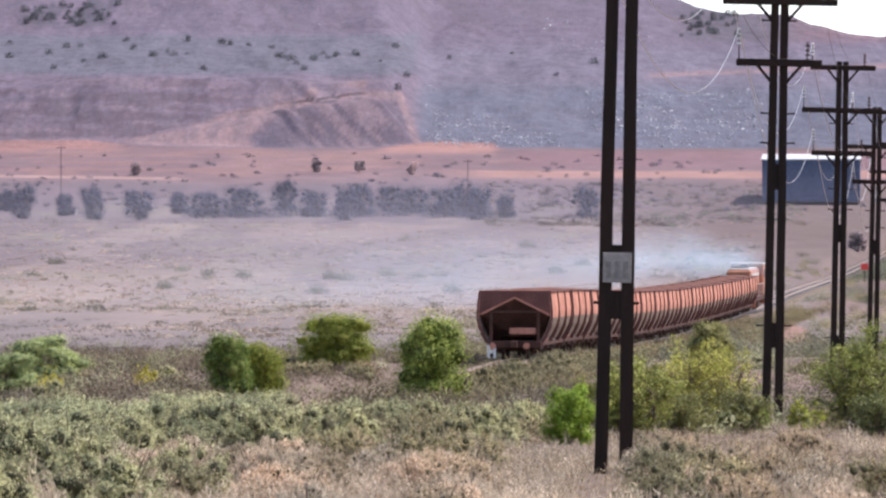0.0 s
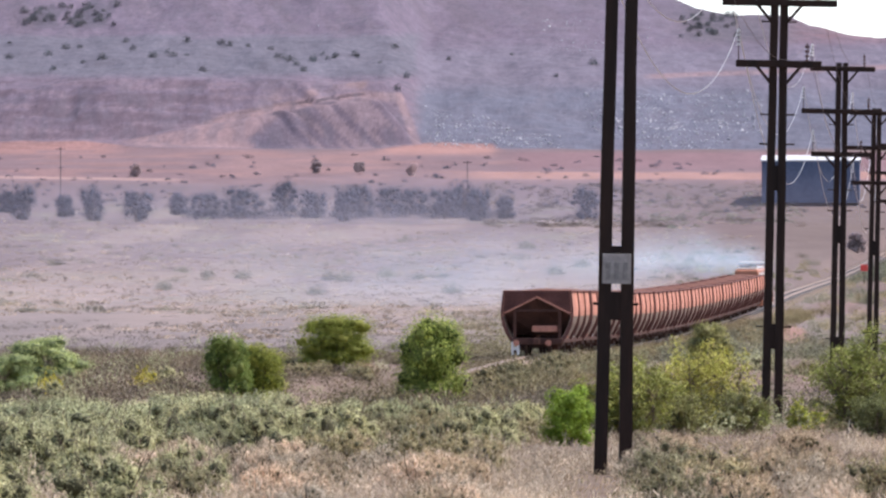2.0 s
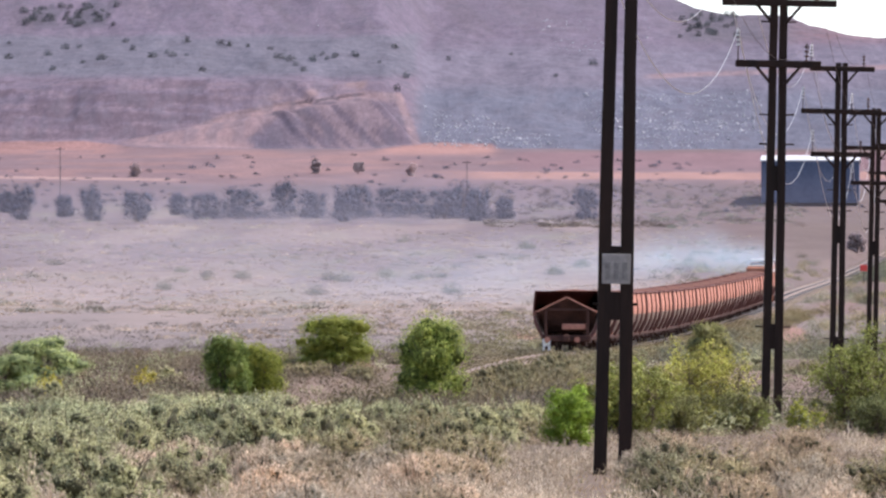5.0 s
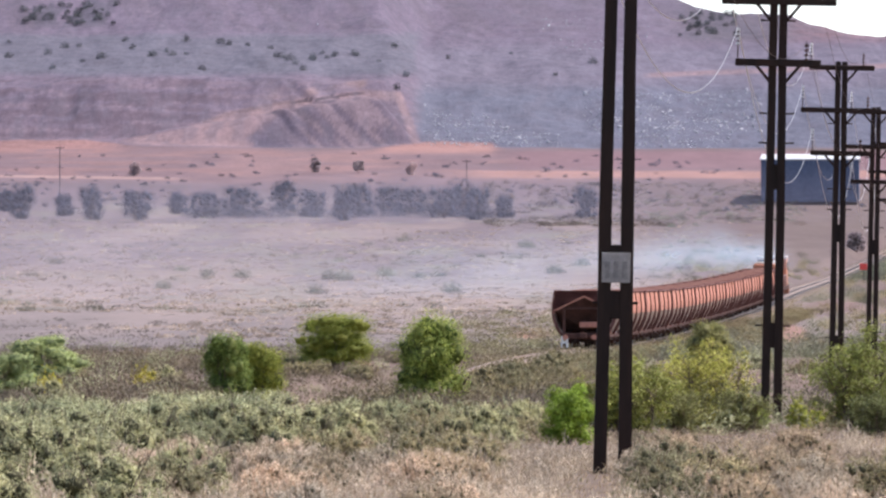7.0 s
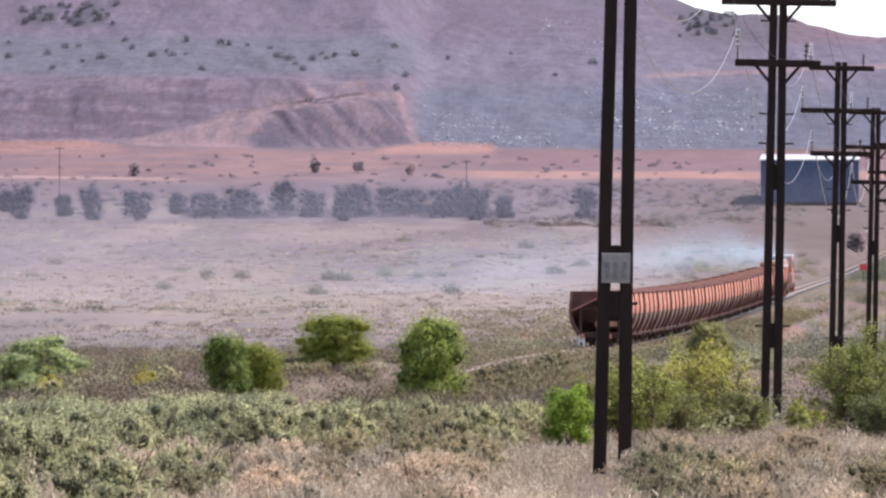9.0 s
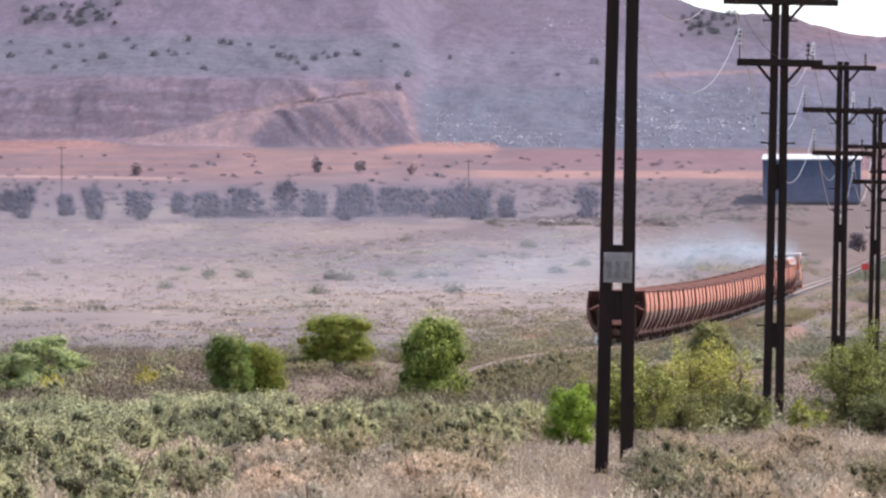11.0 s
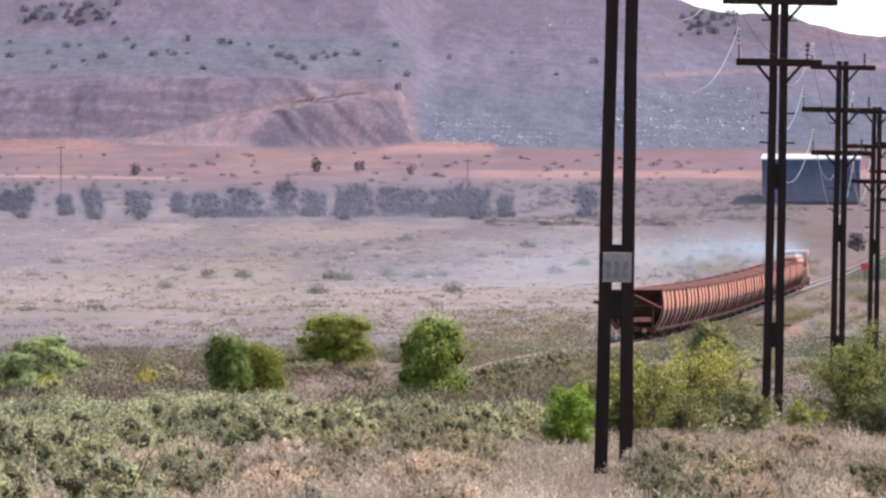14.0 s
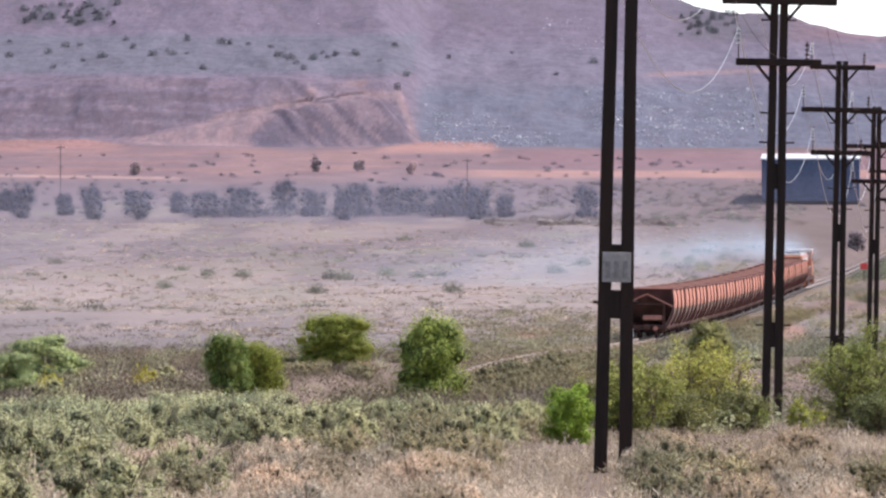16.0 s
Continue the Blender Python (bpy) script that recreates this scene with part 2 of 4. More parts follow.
def fbm(x, y, size, seed=0, octaves=4):
    s, amp, tot = 0.0, 1.0, 0.0
    for k in range(octaves):
        s = s + amp * vnoise(x / size * 2 ** k, y / size * 2 ** k, seed + k)
        tot += amp
        amp *= 0.5
    return s / tot


def smooth(x, a, b):
    t = np.clip((x - a) / (b - a), 0, 1)
    return t * t * (3 - 2 * t)


def rail_x(y):
    d = np.asarray(y, float) - 224
    return 3.17 + 0.104 * d + 3.2e-5 * d * d


RAIL_Y = [100, 180, 224, 260, 300, 350, 400, 452, 500, 540, 600, 700, 900]
RAIL_Z = [-0.3, -0.55, 0.08, -0.45, -0.78, -0.8, -0.6, -0.1, 0.6, 1.0, 1.6, 3.5, 9.0]


def rail_z(y):
    y = np.asarray(y, float)
    return sum(np.interp(y + o, RAIL_Y, RAIL_Z) for o in (-24, -12, 0, 12, 24)) / 5


LAND_Y = [-400, 40, 60, 71, 120, 171, 210, 240, 300, 380, 450, 520, 600, 800, 950, 1050, 1180]
LAND_Z = [2.2, 1.72, 1.70, 1.72, 0.7, -0.05, -0.1, -0.4, -1.15, -1.1, -0.5, 0.3, 1.8, 7.0, 11.3, 18.9, 28.5]
# spoil slopes: benches and faces, west and east
WEST_Y = [1180, 1206, 1236, 1252, 1332, 1350, 1470, 1700, 2300, 5000]
WEST_Z = [28.5, 31.0, 46.0, 47.0, 61.0, 63.0, 96.0, 120.0, 90.0, 90.0]
EAST_Y = [1180, 1192, 1290, 1312, 1450, 1700, 2300, 5000]
EAST_Z = [27.5, 28.5, 49.0, 51.0, 72.0, 112.0, 80.0, 80.0]
CREST_A = [0.03, 0.0415, 0.046, 0.05, 0.057, 0.0685, 0.0725, 0.08, 0.0875, 0.1, 0.2]
CREST_R = [560, 462, 441, 424, 413, 409, 391, 379, 376, 372, 330]


def wave(x, y):
    """How far benches wander to and fro along the hill."""
    return (17 * (fbm(x, y * 0.3, 45, 12) - 0.5) + 6 * (fbm(x, y * 0.3, 9, 13) - 0.5)) * smooth(y, 1195, 1215)


def land(x, y):
    x, y = np.asarray(x, float), np.asarray(y, float)
    low = sum(np.interp(y + o, LAND_Y, LAND_Z) for o in (-10, 0, 10)) / 3
    a = x / np.maximum(y, 50)
    w = smooth(a + 0.006 * (fbm(x, y, 60, 3) - 0.5), -0.012, -0.001)
    yw = y + wave(x, y)
    west = np.interp(yw, WEST_Y, WEST_Z)
    east = np.interp(yw, EAST_Y, EAST_Z)
    hill = west * (1 - w) + east * w
    crest = 4.77 + (np.interp(a, CREST_A, CREST_R) + 12 * (fbm(a * 1500, y * 0 + 5, 14, 8) - 0.5)) * np.minimum(y, 1500) / F
    hill = np.minimum(hill, np.maximum(crest, 40))
    # a tongue of tipped spoil with a flat top and gullied face
    top = smooth(x, -86, -78) * (1 - smooth(x + 0.5 * (y - 1200), -14, -5))
    face = smooth(y, 1186, 1206) * (1 - smooth(y, 1235, 1260))
    hill = np.maximum(hill, 28.5 + (13.5 - 0.2 * np.maximum(-x - 20, 0)) * top * face)
    gully = np.abs(fbm(x * 1.0 + 0.45 * y, y * 0.12, 4.5, 21, 3) - 0.5) * 2
    hill = hill + 2.2 * (gully - 0.4) * top * face * smooth(x, -46, -36) + 1.8 * (fbm(x, y, 22, 31) - 0.5) + 0.8 * (fbm(x, y, 5, 32, 2) - 0.5) * smooth(y, 1186, 1200) * (1 - smooth(y, 1420, 1440))
    hill = hill + (5 * (fbm(x, y * 0.2, 55, 14) - 0.5) + 3 * (fbm(x, y * 0.3, 14, 15) - 0.5)) * smooth(y, 1205, 1245) * (1 - smooth(y, 1400, 1450))
    far = smooth(y, 1170, 1186)
    z = low * (1 - far) + hill * far
    # small humps
    z = z + (0.16 * (fbm(x, y, 6, 1) - 0.5) + 0.3 * (fbm(x, y, 25, 2) - 0.5) * smooth(y, 100, 300)) * (1 - far)
    z = z + 1.5 * (fbm(x, y, 60, 5) - 0.5) * smooth(y, 950, 1100) * (1 - far)
    # railway bank
    d = np.abs(x - rail_x(y)) / 1.01
    bed = rail_z(y) - 0.42
    k = smooth(d, 2.0, 5.0)
    return np.where((y > 90) & (y < 900), bed * (1 - k) + z * k, z)


def land_at(x, y):
    return float(land(np.array([x]), np.array([y]))[0])


def at(u, y):
    """x on the ground at bearing u (in thousandths of the focal length) and distance y."""
    return (u - 784) / F * y


def blend(c, k, colour):
    return c * (1 - k[:, None]) + np.array(colour) * k[:, None]


def land_tint(x, y, z):
    a = x / np.maximum(y, 50) * F + 784
    n1, n2, n3 = fbm(x, y * 0.4, 9, 41), fbm(x, y * 0.35, 40, 42), fbm(x, y * 0.5, 3, 43)
    c = np.tile(np.array((0.16, 0.118, 0.09)), (len(x), 1))
    c = blend(c, smooth(n1, 0.45, 0.65), (0.2, 0.142, 0.112))
    c = blend(c, smooth(y, 285, 340), (0.262, 0.214, 0.198))
    c = blend(c, smooth(n2, 0.42, 0.62) * smooth(y, 300, 360) * 0.7, (0.218, 0.175, 0.167))
    c = blend(c, smooth(y, 480, 640), (0.158, 0.122, 0.129))
    c = blend(c, smooth(n1, 0.55, 0.7) * smooth(y, 300, 360) * 0.5, (0.205, 0.189, 0.146))
    c = blend(c, smooth(x - rail_x(y), 2, 6) * smooth(y, 230, 300) * (1 - smooth(y, 960, 1000)) * 0.9, (0.15, 0.115, 0.092))
    c = blend(c, smooth(x - rail_x(y), 2, 6) * smooth(y, 160, 220) * smooth(n1, 0.4, 0.56), (0.24, 0.15, 0.128))
    c = blend(c, smooth(y, 275, 300) * (1 - smooth(y + 60 * (n2 - 0.5), 370, 500)) * 0.85, (0.175, 0.143, 0.14))
    c = blend(c, smooth(fbm(x, y * 0.12, 12, 45), 0.45, 0.6) * smooth(y, 300, 360) * 0.4, (0.3, 0.235, 0.21))
    bare = np.maximum(0, 1 - ((a - 1395) / 42) ** 2 - ((y - 350) / 42) ** 2)
    c = blend(c, smooth(bare, 0, 0.5), (0.27, 0.16, 0.13))
    bare = np.maximum(0, 1 - ((x - 5.9) / 1.6) ** 2 - ((y - 345) / 16) ** 2)
    c = blend(c, smooth(bare, 0, 0.5), (0.42, 0.22, 0.16))
    # height of each spot over the horizon, on the same scale as the bearing a
    v = 441 - F * (z - 4.77) / np.maximum(y, 50)
    n4 = fbm(a * 0.05, v, 5, 48, 3)
    n5 = fbm(a * 0.03 + 40, v, 4, 49, 3)
    # reddish soil at the foot of the hill, in drawn-out bands
    far = smooth(y, 960, 1000)
    c = blend(c, far * (1 - smooth(v + 14 * (n2 - 0.5), 338, 366)), (0.158, 0.112, 0.122))
    c = blend(c, smooth(a + 0.35 * (y - 900), 1000, 1180) * smooth(y, 600, 760) * 0.85, (0.138, 0.097, 0.093))
    c = blend(c, smooth(a, 1320, 1420) * smooth(y, 420, 520) * 0.7, (0.14, 0.103, 0.09))
    c = blend(c, far * smooth(n1, 0.48, 0.62) * 0.6, (0.13, 0.1, 0.108))
    edge = np.interp(a, [0, 150, 250, 450, 520, 640, 700, 760, 870, 900, 1000, 1350], [249, 247, 258, 262, 269, 266, 256, 250, 252, 267, 268, 268])
    red = far * smooth(v + 7 * (n1 - 0.5), edge - 5, edge + 8) * (1 - smooth(v + 16 * (n2 - 0.5), 314, 330))
    c = blend(c, red, (0.172, 0.113, 0.121))
    c = blend(c, red * smooth(n4, 0.5, 0.62) * 0.8, (0.222, 0.134, 0.13))
    c = blend(c, red * smooth(n5, 0.52, 0.62) * 0.7, (0.175, 0.12, 0.13))
    c = blend(c, red * (1 - smooth(a, 150, 260)) * (1 - smooth(v, 266, 276)) * smooth(n1, 0.3, 0.5), (0.25, 0.142, 0.132))
    c = blend(c, red * smooth(a, 640, 700) * (1 - smooth(a, 860, 890)) * (1 - smooth(v, 264, 278)) * 0.8, (0.32, 0.175, 0.15))
    c = blend(c, red * smooth(a, 330, 450) * (1 - smooth(a, 660, 720)) * smooth(n4 + n1, 0.75, 1.05) * 0.5, (0.26, 0.158, 0.15))
    east_road = smooth(a, 760, 900) * (1 - smooth(np.abs(v - 309 + 5 * (n4 - 0.5)), 4, 9))
    c = blend(c, far * smooth(a, 880, 940) * (1 - smooth(v, 296, 302)) * smooth(v, 266, 270), (0.185, 0.112, 0.122))
    c = blend(c, far * east_road * 0.9, (0.32, 0.18, 0.15))
    c = blend(c, far * (1 - smooth(a, 280, 360)) * (1 - smooth(np.abs(v - 312 - 0.015 * a), 1.5, 3.5)) * 0.8, (0.33, 0.22, 0.2))
    # spoil hill, its colours given the purplish-blue cast of distance haze
    hill = smooth(y, 1172, 1186) * (1 - smooth(v + 5 * (n1 - 0.5), edge - 3, edge + 2))
    west = 1 - smooth(a + 46 * (n2 - 0.5) + 0.12 * (v - 160), 726, 756)
    vn = v + 12 * (n1 - 0.5) + 12 * (n2 - 0.5)
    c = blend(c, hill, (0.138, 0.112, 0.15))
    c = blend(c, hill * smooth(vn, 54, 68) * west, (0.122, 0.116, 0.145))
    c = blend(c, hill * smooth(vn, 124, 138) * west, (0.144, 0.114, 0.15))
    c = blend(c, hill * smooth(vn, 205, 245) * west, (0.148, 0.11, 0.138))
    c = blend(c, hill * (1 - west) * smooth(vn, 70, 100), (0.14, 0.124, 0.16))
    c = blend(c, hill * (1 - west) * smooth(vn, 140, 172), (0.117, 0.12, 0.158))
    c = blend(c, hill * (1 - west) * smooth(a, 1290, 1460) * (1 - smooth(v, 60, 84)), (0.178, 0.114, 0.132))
    c = blend(c, hill * smooth(a, 1170, 1240) * (1 - smooth(a, 1380, 1440)) * (1 - smooth(v, 62, 84)) * 0.8, (0.1, 0.089, 0.106))
    c = blend(c, hill * smooth(a, 1130, 1170) * (1 - smooth(np.abs(v - 134 + 0.04 * (a - 1140)), 2.5, 6)), (0.21, 0.15, 0.165))
    c = blend(c, hill * smooth(a, 20, 60) * (1 - smooth(a, 200, 225)) * (1 - smooth(v, 40, 56)) * smooth(fbm(x, z * 0.4, 3.0, 50, 2), 0.42, 0.6) * 0.75, (0.075, 0.07, 0.09))
    # ledges along the terrace, drawn as dark lines in the colour
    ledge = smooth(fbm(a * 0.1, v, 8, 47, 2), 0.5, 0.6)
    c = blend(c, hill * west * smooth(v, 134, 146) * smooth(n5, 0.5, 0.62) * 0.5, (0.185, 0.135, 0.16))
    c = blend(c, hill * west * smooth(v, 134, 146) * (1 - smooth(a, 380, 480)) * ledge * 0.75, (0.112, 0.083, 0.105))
    # tipped tongue: pale ramp climbing to the rim, dark gully-shaded face, pale end
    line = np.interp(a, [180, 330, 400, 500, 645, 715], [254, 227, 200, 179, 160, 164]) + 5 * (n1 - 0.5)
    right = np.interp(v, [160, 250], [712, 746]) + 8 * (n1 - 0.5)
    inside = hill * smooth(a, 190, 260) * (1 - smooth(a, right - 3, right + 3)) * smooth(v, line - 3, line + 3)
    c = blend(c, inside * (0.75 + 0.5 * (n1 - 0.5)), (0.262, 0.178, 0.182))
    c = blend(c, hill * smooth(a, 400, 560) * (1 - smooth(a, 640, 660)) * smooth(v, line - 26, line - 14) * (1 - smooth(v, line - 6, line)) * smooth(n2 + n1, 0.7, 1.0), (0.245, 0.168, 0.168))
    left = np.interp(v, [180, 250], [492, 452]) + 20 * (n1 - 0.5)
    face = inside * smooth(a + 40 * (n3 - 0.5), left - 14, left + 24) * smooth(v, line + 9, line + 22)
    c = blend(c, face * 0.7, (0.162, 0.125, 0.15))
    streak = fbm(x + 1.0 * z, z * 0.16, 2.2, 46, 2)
    # shade of the gullies painted on as slanting dark streaks
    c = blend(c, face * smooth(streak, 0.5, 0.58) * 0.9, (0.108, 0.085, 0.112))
    # shading low on the left of the face, put into the colour
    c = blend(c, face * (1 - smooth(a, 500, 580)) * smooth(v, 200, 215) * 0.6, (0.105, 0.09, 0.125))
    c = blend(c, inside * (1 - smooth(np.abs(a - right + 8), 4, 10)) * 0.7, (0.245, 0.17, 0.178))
    # shadow line below the rim, painted dark, weaker along the ramp
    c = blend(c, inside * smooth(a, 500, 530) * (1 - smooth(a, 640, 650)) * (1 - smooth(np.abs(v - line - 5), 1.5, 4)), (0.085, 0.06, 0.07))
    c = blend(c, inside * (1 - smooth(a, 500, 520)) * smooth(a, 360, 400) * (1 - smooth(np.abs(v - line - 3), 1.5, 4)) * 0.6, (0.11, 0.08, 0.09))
    # rills of the upper slope, drawn as darker streaks in the colour
    rill = fbm(x + 0.7 * z, z * 0.12, 5, 51, 3)
    c = blend(c, hill * (1 - smooth(v, 50, 66)) * smooth(rill, 0.46, 0.6) * 0.4, (0.12, 0.098, 0.12))
    c = blend(c, hill * smooth(n3, 0.5, 0.66) * 0.35, (0.11, 0.1, 0.128))
    return np.clip(c, 0, 1)


def sheet(name, rows, cols, material):
    yy, aa = np.meshgrid(rows, cols, indexing="ij")
    xx = aa * (np.maximum(yy, -40) + 60)
    x, y = xx.ravel(), yy.ravel()
    v = np.stack([x, y, land(x, y)], 1)
    nr, nc = len(rows), len(cols)
    i = (np.arange(nr - 1)[:, None] * nc + np.arange(nc - 1)[None, :]).ravel()
    me = from_arrays(name, v, np.stack([i, i + 1, i + nc + 1, i + nc], 1), material)
    col = me.color_attributes.new("tint", "FLOAT_COLOR", "POINT")
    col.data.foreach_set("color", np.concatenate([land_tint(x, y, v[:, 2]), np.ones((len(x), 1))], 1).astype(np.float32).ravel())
    me.polygons.foreach_set("use_smooth", np.ones(len(me.polygons), bool))
    return new(name, me)


COLS = np.unique(np.concatenate([np.linspace(-2.5, -0.14, 36), np.linspace(-0.13, -0.095, 24)[:-1], np.linspace(-0.095, 0.095, 400), np.linspace(0.095, 0.13, 24)[1:], np.linspace(0.14, 2.5, 36)]))
SPLIT = 1176.0
NEAR_ROWS = np.concatenate([np.linspace(-400, 30, 12)[:-1], np.linspace(30, 130, 70)[:-1], np.linspace(130, 420, 90)[:-1], np.linspace(420, 940, 70)[:-1], np.linspace(940, SPLIT, 100)])
FAR_ROWS = np.concatenate([np.linspace(SPLIT, 1360, 170)[:-1], np.linspace(1360, 1520, 90)[:-1], np.linspace(1520, 4900, 24)])
tagged(sheet("ground", NEAR_ROWS, COLS, SOIL), "dusty scrubland plain with reddish soil and dry cover", "ground", kind="structure")
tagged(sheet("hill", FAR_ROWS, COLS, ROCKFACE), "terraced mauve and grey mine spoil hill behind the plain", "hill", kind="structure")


# ---- railway track ----
def railway_track():
    root = empty("railway_track", Matrix(), "single railway track on a pale ballast bed", "railway track")
    tagged(root, kind="structure")
    ys = np.arange(110, 890, 4.0)

    def strip(bm, section):
        rings = []
        for y in ys:
            x, z = float(rail_x(y)), float(rail_z(y))
            rings.append([(x + dx, y, z + dz) for dx, dz in section])
        loft(bm, rings)
        return bm
    part("ballast", strip(bmesh.new(), [(-2.6, -0.7), (2.6, -0.7), (1.6, -0.22), (-1.6, -0.22)]), BALLAST, root)
    for s in (-0.53, 0.53):
        part("rail", strip(bmesh.new(), [(s - 0.035, -0.15), (s + 0.035, -0.15), (s + 0.035, 0), (s - 0.035, 0)]), RAILSTEEL, root)
    bm = bmesh.new()
    for y in np.arange(420, 720, 0.7):
        x, z = float(rail_x(y)), float(rail_z(y))
        box(bm, x - 1.1, x + 1.1, y - 0.12, y + 0.12, z - 0.24, z - 0.15)
    tagged(part("sleepers", bm, SLEEPER, root, "pale concrete sleepers"), kind="stuff")


railway_track()

# ---- train ----
BODY = 11.2
PITCH = 12.0


def profile(k=1.0, off=0.0):
    """Half section of a wagon's side from the lower edge to the rim: (half width, height over the rail)."""
    pts = [(1.10, 0.72), (1.28, 1.0), (1.50, 1.45), (1.615, 1.85), (1.63, 2.2), (1.59, 2.6), (1.53, 3.05)]
    return [(w * k + off, z) for w, z in pts]


def wheelset(parent, y, detailed=True):
    bm = bmesh.new()
    rod(bm, (-0.75, 0, 0), (0.75, 0, 0), 0.08, 0.08, 8)
    for s in (-1, 1):
        rod(bm, (s * 0.5, 0, 0), (s * 0.62, 0, 0), 0.43, 0.43, 18)
        rod(bm, (s * 0.47, 0, 0), (s * 0.5, 0, 0), 0.46, 0.46, 18)
        for k in range(4):
            a = k * math.pi / 2 + 0.4
            rod(bm, (s * 0.62, 0.25 * math.cos(a), 0.25 * math.sin(a)), (s * 0.64, 0.25 * math.cos(a), 0.25 * math.sin(a)), 0.07, 0.07, 6)
    w = part("wheelset", bm, IRON, parent)
    w.location = (0, y, 0.43)
    return w


def bogie(parent, y0, wheelbase=1.8):
    bm = bmesh.new()
    for s in (-1, 1):
        beam(bm, (s * 0.8, y0 - wheelbase / 2 - 0.2, 0.5), (s * 0.8, y0 + wheelbase / 2 + 0.2, 0.5), 0.12, 0.2)
        beam(bm, (s * 0.8, y0 - 0.5, 0.34), (s * 0.8, y0 + 0.5, 0.34), 0.14, 0.16)
        for k in (-1, 1):
            box(bm, s * 0.8 - 0.12, s * 0.8 + 0.12, y0 + k * wheelbase / 2 - 0.14, y0 + k * wheelbase / 2 + 0.14, 0.32, 0.6, 0.02)
    box(bm, -0.8, 0.8, y0 - 0.2, y0 + 0.2, 0.45, 0.66, 0.02)
    part("bogie_frame", bm, RUST_DARK, parent)
    return [wheelset(parent, y0 - wheelbase / 2), wheelset(parent, y0 + wheelbase / 2)]


def ore_wagon():
    root = empty("ore_wagon", Matrix(), "rust-red bulging ore hopper wagon coupled in a long train", "railway wagon", "ore wagons of the train")
    h = BODY / 2
    # side sheets, with thickness
    for s in (-1, 1):
        for name, seg, mat in (("side_sheet", profile()[3:], RUST), ("hopper_flank", profile()[:4], DUSTY)):
            bm = bmesh.new()
            out = [(s * w, z) for w, z in seg]
            inn = [(s * (w - 0.05), z) for w, z in reversed(seg)]
            rows = loft(bm, [[(x, y, z) for x, z in out + inn] for y in np.linspace(-h, h, 10)])
            bm.faces.new(rows[0])
            bm.faces.new(rows[-1][::-1])
            bmesh.ops.recalc_face_normals(bm, faces=bm.faces)
            part(name, bm, mat, root, "" if mat is RUST else "dusty beige-brown hopper flank")
        # pressed posts, in darker steel so their rear faces read as shaded
        for y in (-h + 0.05, -h + PITCH / 3, -h + 2 * PITCH / 3 - 0.1, h - 0.05):
            bm = bmesh.new()
            outer = [(s * (w + 0.065 + 0.1 * min(1, max(0, (1.95 - z) / 0.7))), z) for w, z in profile()]
            inner = [(s * (w - 0.01), z) for w, z in reversed(profile())]
            rows = loft(bm, [[(x, y + d, z) for x, z in outer + inner] for d in (-0.06, 0.06)])
            bm.faces.new(rows[0])
            bm.faces.new(rows[-1][::-1])
            bmesh.ops.recalc_face_normals(bm, faces=bm.faces)
            part("post", bm, END_STEEL, root)
        bm = bmesh.new()
        box(bm, s * 1.53 - 0.07, s * 1.53 + 0.07, -h, h, 2.98, 3.07, 0.02)
        part("top_rail", bm, END_STEEL, root)
        bm = bmesh.new()
        box(bm, s * 1.15 - 0.09, s * 1.15 + 0.09, -h, h, 0.6, 0.8, 0.02)
        part("sill", bm, RUST_DARK, root)
    # ends: upper sheet to the gable, sloping hopper wall below, gable frame
    for e in (-1, 1):
        y = e * h
        prof = profile()
        bm = bmesh.new()
        ring = [(1.50, 1.95), (1.62, 2.1), (1.63, 2.2), (1.59, 2.6), (1.53, 3.05)]
        pts = [(-w, z) for w, z in ring] + [(w, z) for w, z in reversed(ring)] + [(0, 2.72)]
        f = bm.faces.new([bm.verts.new((x, y, z)) for x, z in pts])
        bmesh.ops.solidify(bm, geom=[f], thickness=0.05)
        bmesh.ops.recalc_face_normals(bm, faces=bm.faces)
        part("end_sheet", bm, END_STEEL, root)
        bm = bmesh.new()
        inner = y - e * 1.35
        a = [(-1.5, y, 2.0), (0, y, 2.72), (1.5, y, 2.0)]
        b = [(-1.2, inner, 0.95), (0, inner, 0.95), (1.2, inner, 0.95)]
        va, vb = [bm.verts.new(p) for p in a], [bm.verts.new(p) for p in b]
        for i in (0, 1):
            bm.faces.new((va[i], va[i + 1], vb[i + 1], vb[i]))
        part("hopper_slope", bm, RUST_DARK, root)
        for s in (-1, 1):
            bm = beam(bmesh.new(), (s * 1.52, y + e * 0.05, 2.0), (0, y + e * 0.05, 2.75), 0.08, 0.09)
            part("gable_bar", bm, RUST, root, "rust-red gable bar with worn bright edge")
            bm = box(bmesh.new(), s * 1.05 - 0.07, s * 1.05 + 0.07, y - e * 0.08 - 0.07, y - e * 0.08 + 0.07, 0.75, 2.2, 0.015)
            part("corner_post", bm, RUST_DARK, root)
        part("tie_beam", beam(bmesh.new(), (-1.05, y - e * 0.03, 2.12), (1.05, y - e * 0.03, 2.12), 0.1, 0.1), RUST_DARK, root)
        part("headstock", box(bmesh.new(), -1.2, 1.2, y - 0.12 + e * 0.02, y + 0.12 + e * 0.02, 0.52, 0.84, 0.03), RUST_DARK, root)
        part("brake_box", box(bmesh.new(), -0.25, 0.95, y - e * 0.3 - 0.22, y - e * 0.3 + 0.22, 1.12, 1.42, 0.04), RUST, root, "dusty brown reservoir box")
        bm = rod(bmesh.new(), (0, y, 0.68), (0, y + e * 0.36, 0.68), 0.11, 0.09, 10)
